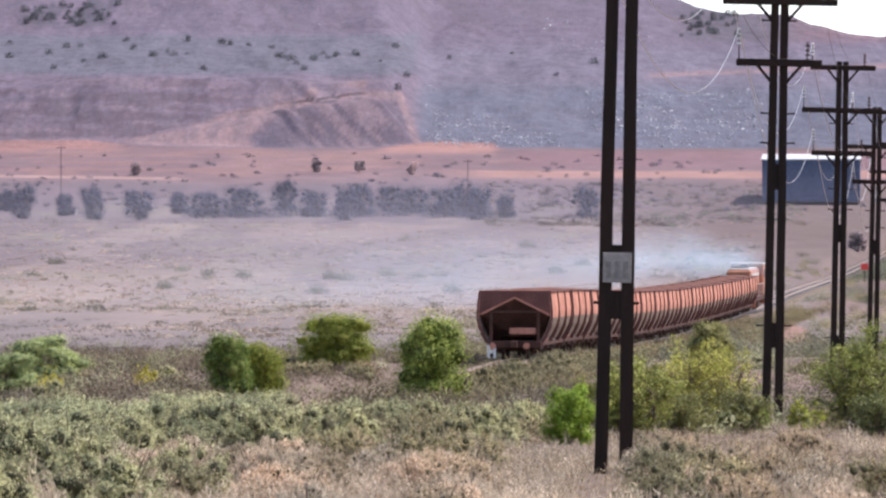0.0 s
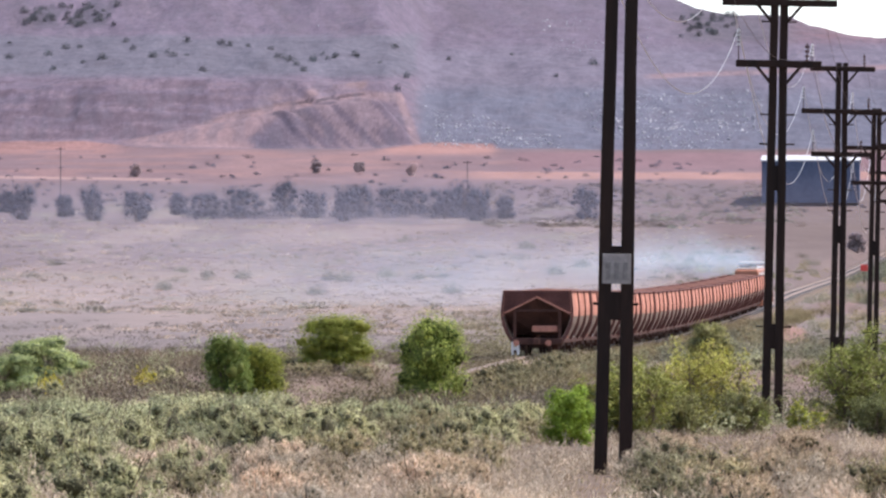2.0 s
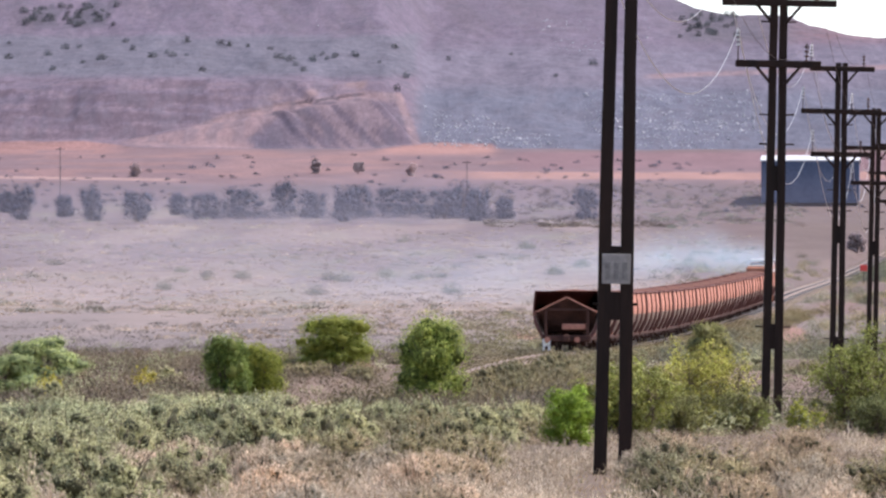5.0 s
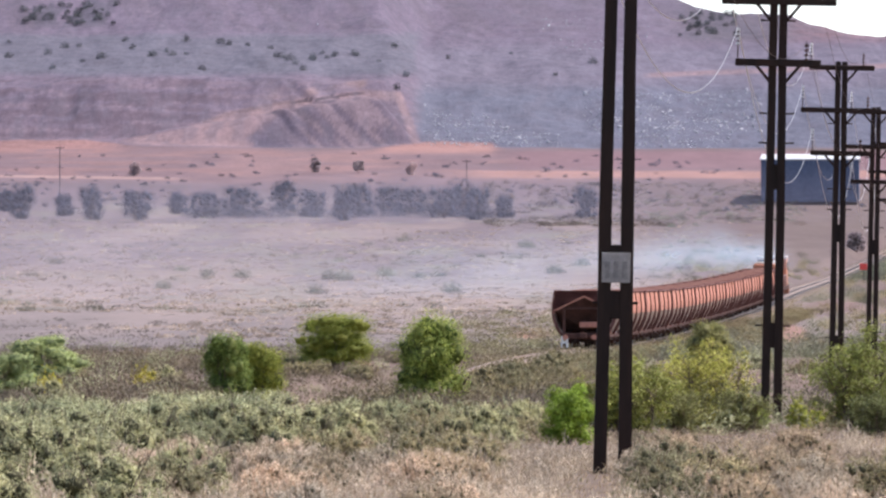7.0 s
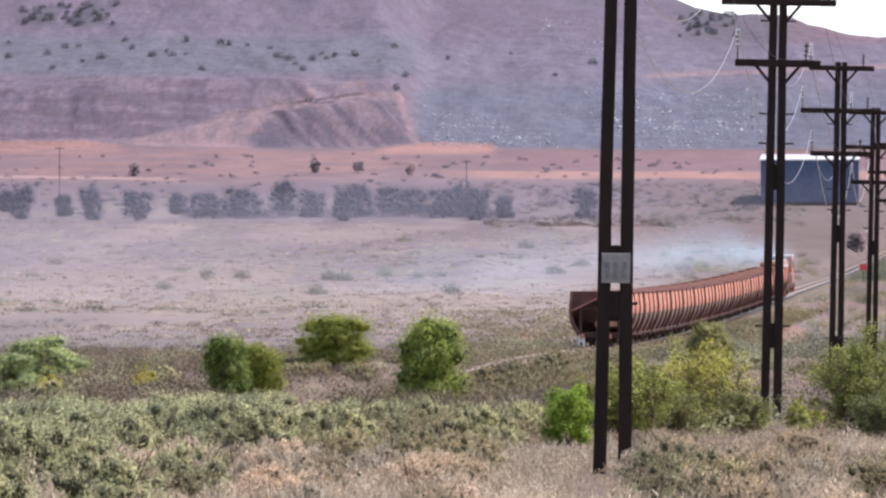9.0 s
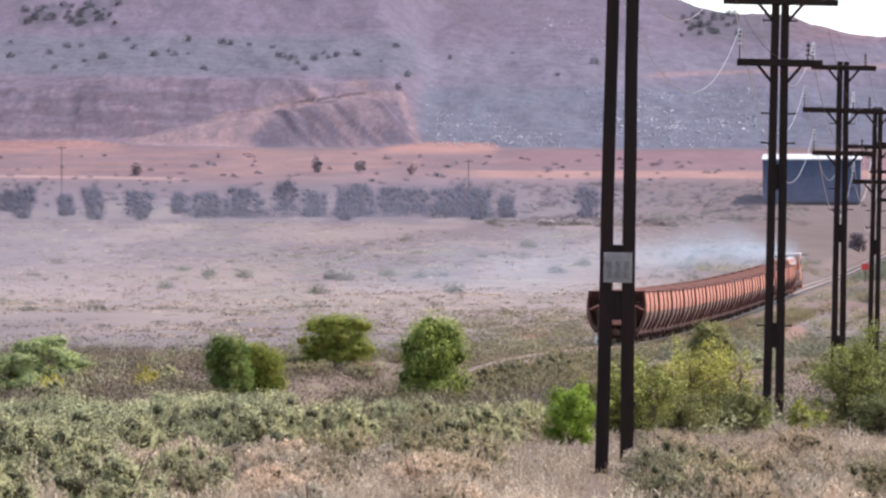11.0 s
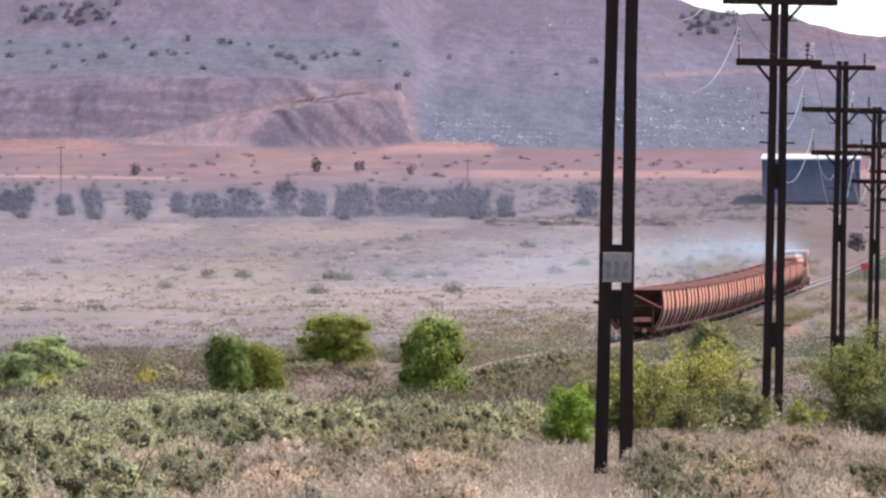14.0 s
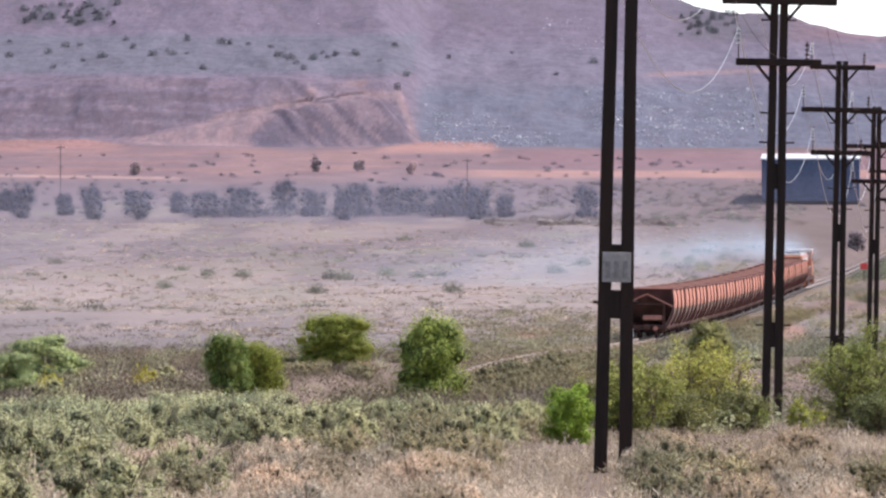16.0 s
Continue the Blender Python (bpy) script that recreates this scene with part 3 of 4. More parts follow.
        box(bm, -0.16, 0.16, y + e * 0.36 - 0.1, y + e * 0.36 + 0.1, 0.54, 0.84, 0.03)
        part("coupler", bm, RUST_DARK, root)
        for s in (-1, 1):
            bm = rod(bmesh.new(), (s * 0.75 - 0.2, y + e * 0.1, 0.62), (s * 0.75 - 0.2, y + e * 0.3, 0.62), 0.12, 0.15, 12)
            part("bumper", bm, RUST, root)
        part("ladder_rail", beam(bmesh.new(), (-1.3, y + e * 0.1, 0.8), (-1.5, y + e * 0.1, 2.0), 0.04, 0.04), RUST_DARK, root)
    part("centre_sill", box(bmesh.new(), -0.25, 0.25, -h, h, 0.55, 0.85, 0.02), RUST_DARK, root)
    # ore heap
    bm = bmesh.new()
    rng = random.Random(4)
    nx, ny = 8, 26
    g = [[bm.verts.new(((i / nx * 2 - 1) * 1.5, (j / ny * 2 - 1) * (h - 0.06), 2.9 + 0.22 * (1 - (i / nx * 2 - 1) ** 2)
                        * (1 - 0.6 * (j / ny * 2 - 1) ** 6) + rng.uniform(-0.04, 0.04))) for i in range(nx + 1)] for j in range(ny + 1)]
    for j in range(ny):
        for i in range(nx):
            bm.faces.new((g[j][i], g[j][i + 1], g[j + 1][i + 1], g[j + 1][i]))
    part("ore_load", bm, ORE, root, "dark red-brown crushed ore load")
    # hopper doors under the side, one to each bay
    for s in (-1, 1):
        for k in (-1, 0, 1):
            bm = bmesh.new()
            beam(bm, (s * 1.0, k * 3.4 - 1.1, 0.62), (s * 1.0, k * 3.4 + 1.1, 0.62), 0.06, 0.36)
            part("hopper_door", bm, RUST_DARK, root)
            part("latch", box(bmesh.new(), s * 1.2 - 0.06, s * 1.2 + 0.06, k * 3.4 - 0.12, k * 3.4 + 0.12, 0.82, 1.0, 0.02), WHITE if k == 0 else RUST, root)
    bogie(root, -3.9)
    bogie(root, 3.9)
    return root


def locomotive():
    root = empty("locomotive", Matrix(), "orange diesel locomotive with pale roof hauling ore wagons", "locomotive")
    L = 8.6
    part("underframe", box(bmesh.new(), -1.4, 1.4, -L, L, 0.85, 1.25, 0.05), RUST_DARK, root)
    part("fuel_tank", box(bmesh.new(), -1.25, 1.25, -2.2, 2.2, 0.3, 0.85, 0.1), RUST_DARK, root)
    part("long_hood", box(bmesh.new(), -1.0, 1.0, -L + 0.6, 4.2, 1.25, 3.45, 0.12), ORANGE, root)
    part("hood_roof", box(bmesh.new(), -0.85, 0.85, -L + 0.9, 4.1, 3.45, 3.6, 0.06), ROOFWHITE, root, "pale roof panel")
    part("cab", box(bmesh.new(), -1.38, 1.38, 4.2, 6.9, 1.25, 3.75, 0.08), ORANGE, root)
    part("cab_roof", box(bmesh.new(), -1.42, 1.42, 4.1, 7.0, 3.75, 3.95, 0.08), ROOFWHITE, root, "pale cab roof")
    part("nose", box(bmesh.new(), -0.95, 0.95, 6.9, 8.2, 1.25, 2.5, 0.12), ORANGE, root)
    part("exhaust_stack", box(bmesh.new(), -0.3, 0.3, -0.5, 0.5, 3.6, 3.85, 0.04), IRON, root)
    part("radiator_fan", rod(bmesh.new(), (0, -5.5, 3.58), (0, -5.5, 3.75), 0.75, 0.7, 18), IRON, root)
    for s in (-1, 1):
        part("side_window", box(bmesh.new(), s * 1.38 - 0.02, s * 1.38 + 0.02, 4.7, 6.4, 2.7, 3.4, 0.01), CAB_GLASS, root)
        bm = bmesh.new()
        beam(bm, (s * 1.38, -L + 0.4, 2.25), (s * 1.38, 4.1, 2.25), 0.04, 0.04)
        for y in np.linspace(-L + 0.4, 4.0, 9):
            beam(bm, (s * 1.38, y, 1.25), (s * 1.38, y, 2.25), 0.04, 0.04)
        part("handrail", bm, ROOFWHITE, root)
        part("side_stripe", box(bmesh.new(), s * 1.0 - 0.012, s * 1.0 + 0.012, -L + 0.8, 4.1, 2.9, 3.15), ROOFWHITE, root, "pale painted stripe")
    part("rear_panel", box(bmesh.new(), -0.8, 0.8, -L + 0.57, -L + 0.6, 1.6, 3.1), ORANGE, root)
    for e in (-1, 1):
        part("buffer_beam", box(bmesh.new(), -1.4, 1.4, e * L - 0.1, e * L + 0.1, 0.4, 1.3, 0.03), ORANGE, root)
    bogie(root, -5.4, 3.2)
    bogie(root, 5.4, 3.2)
    return root


def tail_lamp():
    root = empty("tail_marker", Matrix(), "white end-of-train marker hung on the last wagon", "train marker")
    part("board", box(bmesh.new(), -0.19, -0.07, -0.03, 0.03, 0.0, 0.62, 0.015), WHITE, root)
    part("board", box(bmesh.new(), 0.07, 0.19, -0.03, 0.03, 0.0, 0.62, 0.015), WHITE, root)
    part("housing", box(bmesh.new(), -0.15, 0.15, -0.02, 0.12, 0.22, 0.36, 0.02), WHITE, root)
    part("hanger", box(bmesh.new(), -0.12, 0.12, -0.02, 0.1, 0.62, 0.74, 0.02), IRON, root)
    part("lens", rod(bmesh.new(), (0, -0.06, 0.16), (0, 0.0, 0.16), 0.07, 0.08, 12), IRON, root)
    return root


Y_TAB = np.arange(150, 800, 0.5)
S_TAB = np.concatenate([[0], np.cumsum(np.sqrt(np.diff(Y_TAB) ** 2 + np.diff(rail_x(Y_TAB)) ** 2))])
S0 = float(np.interp(224.0, Y_TAB, S_TAB))


def tail_s(t):
    """Way of the train's rear end along the track."""
    return S0 + 6.0 * t - 0.0275 * t * t


def on_track(s):
    y = float(np.interp(s, S_TAB, Y_TAB))
    y0, y1 = y - 3, y + 3
    yaw = -math.degrees(math.atan2(float(rail_x(y1) - rail_x(y0)), 6))
    pitch = math.degrees(math.atan2(float(rail_z(y1) - rail_z(y0)), 6))
    return Matrix.Translation((float(rail_x(y)), y, float(rail_z(y)))) @ Euler((radians(pitch), 0, radians(yaw)), "XYZ").to_matrix().to_4x4()


WAGONS = 16
first = ore_wagon()
TRAIN = [(first, BODY / 2)]
for i in range(1, WAGONS):
    TRAIN.append((copy_thing(first, Matrix()), BODY / 2 + i * PITCH))
loco = locomotive()
TRAIN.append((loco, WAGONS * PITCH + 9.0))
marker = tail_lamp()
TRAIN_LEN = WAGONS * PITCH + 18
tagged(first, "rust-red last ore hopper wagon with open gabled end")


# ---- power line ----
def power_pole(x, y, z, height, spread0, spread1, leg_w, label, plate=False, arms=True, lean=1.1):
    root = empty("power_pole", pose(x, y, z, 0, lean, 0), label, "utility pole", "twin-leg poles of the power line")
    H = height
    for s in (-1, 1):
        bm = bmesh.new()
        rings = []
        rng = random.Random(int(x * 100) + s)
        for k in range(13):
            f = k / 12
            c = s * (spread0 + (spread1 - spread0) * f) / 2 + rng.uniform(-0.006, 0.006)
            w = leg_w * (1.04 - 0.1 * f) / 2
            rings.append([(c + w * (1 if a in (0, 3) else -1) * 1.0, w * (1 if a < 2 else -1), -0.5 + f * (H + 0.5)) for a in range(4)])
        rows = loft(bm, rings)
        bm.faces.new(rows[0][::-1])
        bm.faces.new(rows[-1])
        bmesh.ops.bevel(bm, geom=[e for e in bm.edges if abs(e.verts[0].co.z - e.verts[1].co.z) > 0.3], offset=0.03, segments=2, affect="EDGES")
        bmesh.ops.recalc_face_normals(bm, faces=bm.faces)
        part("leg", bm, POLE, root)
    for zc, hh in ((2.05, 0.3), (5.8, 0.3)) if not plate else ((2.25, 0.2), (3.03, 0.06)):
        w = spread0 + (spread1 - spread0) * zc / H - leg_w * 0.6
        part("spacer_block", box(bmesh.new(), -w / 2, w / 2, -0.07, 0.07, zc - hh, zc + hh, 0.015), POLE, root)
    for zc in (2.27, 6.6, 7.3, 9.5) if not plate else (2.27,):
        for s in (-1, 1):
            e = s * (spread0 / 2 + leg_w / 2 - 0.03)
            part("step_bolt", rod(bmesh.new(), (e, 0, zc), (e + s * (0.08 if plate else 0.2), 0, zc + 0.01), 0.018, 0.022, 6), POLE, root)
    if plate:
        p = part("number_plate", box(bmesh.new(), -0.2, 0.2, -0.13, -0.105, 2.56, 2.98, 0.004), PLATE, root, "pale weathered metal plate with faded marks")
        for cx in (-0.12, 0.0, 0.12):
            part("mark_bar", box(bmesh.new(), cx - 0.035, cx + 0.035, -0.137, -0.131, 2.62, 2.86, 0.003), GREY_INK, p)
    if arms:
        for za, hw in ((8.5, 1.015), (9.95, 1.36), (11.39, 1.1)):
            arm = part("crossarm", box(bmesh.new(), -hw, hw, -0.2, -0.08, za - 0.085, za + 0.085, 0.02), POLE, root)
            for s in (-1, 1):
                part("brace", beam(bmesh.new(), (s * 0.52, -0.14, za - 0.06), (s * 0.13, -0.14, za - 0.52), 0.05, 0.07), POLE, arm)
                # strain insulator standing over each end
                ix = -hw + 0.06 if s < 0 else hw * 0.66
                up = 0.86 if s < 0 else 0.5
                pin = part("insulator_pin", rod(bmesh.new(), (ix, -0.14, za + 0.08), (ix, -0.14, za + up), 0.018, 0.014, 6), IRON, arm)
                bm = bmesh.new()
                for k in range(4):
                    zi = za + up - 0.44 + k * 0.11
                    rod(bm, (ix, -0.14, zi), (ix, -0.14, zi + 0.05), 0.06, 0.045, 10)
                part("insulator", bm, GLASSY if s < 0 else BROWN_GLASS, pin)
    return root


POLES = [(at(1085, 71), 71.0, 1.74), (at(1366, 120), 120.0, 0.68), (at(1480, 171), 171.0, -0.5), (at(1543, 210), 210.0, -0.95), (at(1578, 262), 262.0, -1.2)]
power_pole(*POLES[0], 11.6, 0.355, 0.22, 0.176, "black twin-leg timber pole with a small pale plate", plate=True)
for k, p in enumerate(POLES[1:]):
    power_pole(*p, 11.6, 0.30, 0.215, 0.19, "black twin-leg timber pole with braced crossarms")


def wire(a, b, sag, r=0.011, material=WIRE):
    root = tagged(new("overhead_wire"), "thin sagging conductor between two poles", "power line", "conductors of the power line")
    a, b = Vector(a), Vector(b)
    bm = bmesh.new()
    rings = []
    n = 40
    for k in range(n + 1):
        f = k / n
        p = a.lerp(b, f) - Vector((0, 0, 4 * sag * f * (1 - f)))
        rings.append([p + Vector((r * math.cos(q), 0, r * math.sin(q))) for q in (0.5, 2.6, 4.7)])
    loft(bm, rings)
    part("strand", bm, material, root)


TILT = math.tan(radians(1.1))
for (p, q) in zip(POLES, POLES[1:]):
    for za, hw in ((8.5, 1.015), (9.95, 1.36), (11.39, 1.1)):
        for s in (-1, 1):
            h = za + (0.86 if s < 0 else 0.5)
            ends = [(c[0] + (-hw + 0.06 if s < 0 else hw * 0.66) + TILT * h, c[1] - 0.14, c[2] + h) for c in (p, q)]
            wire(*ends, 2.7 if s < 0 else 1.5, 0.011 if s < 0 else 0.006, WIRE if s < 0 else IRON)


# ---- plants ----
def leaf_arrays(centres, normals, size, rng, aspect=0.5, small=False, along=None):
    """One folded leaf (two triangles on a bent midrib) at each centre; one pointed triangle where small."""
    n = len(centres)
    t = rng.normal(size=(n, 3)) if along is None else -along + rng.normal(scale=0.3, size=(n, 3))
    t -= (t * normals).sum(1, keepdims=True) * normals
    t /= np.linalg.norm(t, axis=1, keepdims=True) + 1e-9
    b = np.cross(normals, t)
    s = size * rng.uniform(0.6, 1.4, (n, 1))
    if small:
        v = np.stack([centres - t * s * 1.2, centres + t * s * 0.9 + b * s * aspect, centres + t * s * 0.9 - b * s * aspect], 1)
        return v.reshape(-1, 3), np.arange(n)[:, None] * 3 + np.array([[0, 1, 2]])
    v = np.stack([centres - t * s, centres + b * s * aspect + normals * s * 0.15, centres + t * s, centres - b * s * aspect + normals * s * 0.15], 1)
    f = np.arange(n)[:, None] * 4 + np.array([[0, 1, 2, 3]])
    return v.reshape(-1, 3), f


def unit(v):
    return v / (np.linalg.norm(v, axis=1, keepdims=True) + 1e-9)


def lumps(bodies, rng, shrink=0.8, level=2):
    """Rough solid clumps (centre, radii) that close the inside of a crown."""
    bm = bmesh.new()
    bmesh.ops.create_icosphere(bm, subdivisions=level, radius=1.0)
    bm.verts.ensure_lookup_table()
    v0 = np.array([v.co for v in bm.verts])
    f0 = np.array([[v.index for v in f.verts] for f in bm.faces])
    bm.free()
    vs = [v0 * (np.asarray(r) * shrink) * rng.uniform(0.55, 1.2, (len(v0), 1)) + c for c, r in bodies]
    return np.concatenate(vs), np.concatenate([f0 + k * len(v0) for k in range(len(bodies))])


def crown_points(n, w, d, h, lobes, rng, base=0.0, hollow=0.55, clump=(0.14, 0.27)):
    """Leaf places on many overlapping clumps that fill an uneven crown."""
    pts, nor, tone, bodies = [], [], [], []
    per = n // lobes
    for k in range(lobes):
        a = rng.uniform(0, 2 * math.pi)
        rr = math.sqrt(rng.uniform(0, 1)) * (0.98 - max(clump))
        fz = rng.uniform(0.12, 1.02 - 0.8 * max(clump))
        wide = math.sqrt(max(0.15, 1 - ((fz - 0.4) / 0.62) ** 2))
        c = np.array([rr * wide * w / 2 * math.cos(a), rr * wide * d / 2 * math.sin(a), base + fz * (h - base)])
        r = rng.uniform(*clump) * np.array([w, d, (h - base) * 0.95])
        r = np.minimum(r, [w, d, (h - base) * 0.6])
        q = unit(rng.normal(size=(per, 3)))
        rad = rng.uniform(hollow, 1.12, (per, 1)) ** 0.6
        p = c + q * rad * r
        pts.append(p)
        bodies.append((c, r))
        tone.append(np.full(per, rng.uniform(0.75, 1.2)))
        nor.append(unit(q + rng.normal(scale=0.32, size=q.shape) + np.array([0, 0, 0.2])))
    p, m = np.concatenate(pts), np.concatenate(nor)
    keep = p[:, 2] > 0.02
    return p[keep], m[keep], np.concatenate(tone)[keep], bodies


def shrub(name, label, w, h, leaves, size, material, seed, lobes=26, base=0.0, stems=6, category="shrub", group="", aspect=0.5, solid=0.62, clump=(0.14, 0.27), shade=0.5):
    rng = np.random.default_rng(seed)
    rnd = random.Random(seed)
    root = empty(name, Matrix(), label, category, group)
    p, m, tone, bodies = crown_points(leaves, w, w * 0.85, h, lobes, rng, base, clump=clump)
    v, f = leaf_arrays(p, m, size, rng, aspect)
    crown = new("crown", from_arrays("crown", v, f, material, np.repeat(tone, 4)))
    crown.parent = root
    # cores in the leaf colour times shade: the dark inside is painted
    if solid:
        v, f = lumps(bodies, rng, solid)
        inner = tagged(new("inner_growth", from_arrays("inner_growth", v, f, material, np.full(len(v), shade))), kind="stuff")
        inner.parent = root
    bm = bmesh.new()
    for k in range(stems):
        a = rnd.uniform(0, 6.28)
        r = rnd.uniform(0.1, 0.32) * w
        mid = Vector((math.cos(a) * r * 0.5, math.sin(a) * r * 0.5, h * 0.35))
        end = Vector((math.cos(a) * r, math.sin(a) * r, h * rnd.uniform(0.6, 0.88)))
        rod(bm, (rnd.uniform(-0.04, 0.04) * w, rnd.uniform(-0.04, 0.04) * w, -0.1), mid, 0.022 * h ** 0.8, 0.014 * h ** 0.8, 5)
        rod(bm, mid, end, 0.014 * h ** 0.8, 0.004 * h, 5)
        for j in range(2):
            tip = mid.lerp(end, 0.4 + 0.3 * j) + Vector((rnd.uniform(-0.2, 0.2) * w, rnd.uniform(-0.2, 0.2) * w, 0.15 * h))
            rod(bm, mid.lerp(end, 0.2 + 0.3 * j), tip, 0.008 * h, 0.003 * h, 4)
    part("trunk", bm, BARK, root)
    return root


def plant(ob, u, y, first=False, turn=0.0):
    x = at(u, y)
    m = pose(x, y, land_at(x, y) - 0.03, 0, 0, turn)
    if first:
        ob.matrix_basis = m
        return ob
    return copy_thing(ob, m)


def put(ob, u, y):
    return plant(ob, u, y, True)


def open_shrub(label, w, h, stems, leaves, size, material, seed, low=0.15, aspect=0.5):
    """A leggy shrub: forked stems and twigs with loose sprays of leaves at their ends, open between them."""
    rng = np.random.default_rng(seed)
    root = empty("shrub", Matrix(), label, "shrub")
    wood = bmesh.new()
    tips = []
    for k in range(stems):
        a, lean = rng.uniform(0, 6.28), rng.uniform(0.1, 1.0)
        d = Vector((math.cos(a) * lean * w * 0.42, math.sin(a) * lean * w * 0.36, h * rng.uniform(0.6, 0.92) * (1 - 0.25 * lean * lean)))
        foot = Vector((rng.normal(0, 0.05) * w, rng.normal(0, 0.05) * w, -0.05))
        knee = foot + d * 0.45 + Vector(rng.normal(0, 0.04, 3)) * w
        end = foot + d
        rod(wood, foot, knee, 0.012 * h, 0.009 * h, 5)
        rod(wood, knee, end, 0.009 * h, 0.004 * h, 4)
        tips.append(end)
        for q in range(9):
            f = rng.uniform(0.15, 1.0)
            start = foot.lerp(knee, f * 2) if f < 0.5 else knee.lerp(end, f * 2 - 1)
            out = Vector(rng.normal(0, 1, 3)) * 0.13 * w
            tip = start + Vector((out.x, out.y, abs(out.z) * 0.7 + 0.05 * h))
            rod(wood, start, tip, 0.005 * h, 0.002 * h, 3)
            if tip.z > low * h:
                tips.append(tip)
    part("trunk", wood, BARK, root)
    per = leaves // len(tips)
    pts, nor, tone = [], [], []
    for tip in tips:
        q = unit(rng.normal(size=(per, 3)))
        r = np.array((0.085, 0.085, 0.075)) * w * rng.uniform(0.7, 1.4)
        pts.append(np.array(tip) + q * r * rng.uniform(0.2, 1.0, (per, 1)))
        nor.append(unit(q + rng.normal(scale=0.6, size=q.shape) + np.array([0.2, 0, 0.5])))
        tone.append(np.full(per, rng.uniform(0.6, 1.25)))
    p, m, tone = np.concatenate(pts), np.concatenate(nor), np.concatenate(tone)
    keep = p[:, 2] > 0
    v, f = leaf_arrays(p[keep], m[keep], size, rng, aspect)
    crown = new("crown", from_arrays("crown", v, f, material, np.repeat(tone[keep], 4)))
    crown.parent = root
    return root


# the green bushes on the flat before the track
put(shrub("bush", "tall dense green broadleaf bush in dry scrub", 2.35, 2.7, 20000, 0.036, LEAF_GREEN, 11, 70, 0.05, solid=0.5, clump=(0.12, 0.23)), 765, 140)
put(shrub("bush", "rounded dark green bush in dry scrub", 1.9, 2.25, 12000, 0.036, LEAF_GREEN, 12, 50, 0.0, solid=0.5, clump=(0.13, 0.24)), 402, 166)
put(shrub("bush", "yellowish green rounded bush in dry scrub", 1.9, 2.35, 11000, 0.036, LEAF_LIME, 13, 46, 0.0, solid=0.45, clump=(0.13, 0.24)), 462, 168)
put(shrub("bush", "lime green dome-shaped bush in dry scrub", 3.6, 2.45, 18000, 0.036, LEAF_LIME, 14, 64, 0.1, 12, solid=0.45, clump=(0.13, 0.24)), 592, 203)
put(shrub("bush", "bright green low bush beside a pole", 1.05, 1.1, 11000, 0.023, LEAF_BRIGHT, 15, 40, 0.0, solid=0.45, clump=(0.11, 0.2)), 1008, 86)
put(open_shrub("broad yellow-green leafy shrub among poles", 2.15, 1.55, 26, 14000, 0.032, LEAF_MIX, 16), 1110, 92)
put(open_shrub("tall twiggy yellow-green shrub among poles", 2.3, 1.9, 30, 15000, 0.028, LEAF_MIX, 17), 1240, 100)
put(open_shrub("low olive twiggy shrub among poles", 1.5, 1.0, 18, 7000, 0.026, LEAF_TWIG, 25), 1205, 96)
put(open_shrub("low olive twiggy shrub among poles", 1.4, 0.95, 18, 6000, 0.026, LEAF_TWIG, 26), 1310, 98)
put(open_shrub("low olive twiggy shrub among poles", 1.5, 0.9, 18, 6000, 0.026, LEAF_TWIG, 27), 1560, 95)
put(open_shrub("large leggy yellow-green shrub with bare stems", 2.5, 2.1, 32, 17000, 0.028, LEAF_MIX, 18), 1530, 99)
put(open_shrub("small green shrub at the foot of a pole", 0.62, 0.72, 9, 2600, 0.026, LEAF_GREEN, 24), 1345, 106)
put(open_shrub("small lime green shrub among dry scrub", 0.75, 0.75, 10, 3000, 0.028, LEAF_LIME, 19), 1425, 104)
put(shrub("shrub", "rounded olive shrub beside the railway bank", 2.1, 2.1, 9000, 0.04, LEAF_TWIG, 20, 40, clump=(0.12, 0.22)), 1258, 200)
put(shrub("bush", "dark round bush beyond the railway", 3.2, 3.0, 5000, 0.08, LEAF_SLOPE, 28, 40, clump=(0.12, 0.22), shade=0.8), 1518, 720)
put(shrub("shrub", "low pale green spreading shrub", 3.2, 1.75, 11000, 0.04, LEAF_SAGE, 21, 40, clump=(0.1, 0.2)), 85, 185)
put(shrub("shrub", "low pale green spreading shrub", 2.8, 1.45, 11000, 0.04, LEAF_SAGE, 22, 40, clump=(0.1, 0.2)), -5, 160)


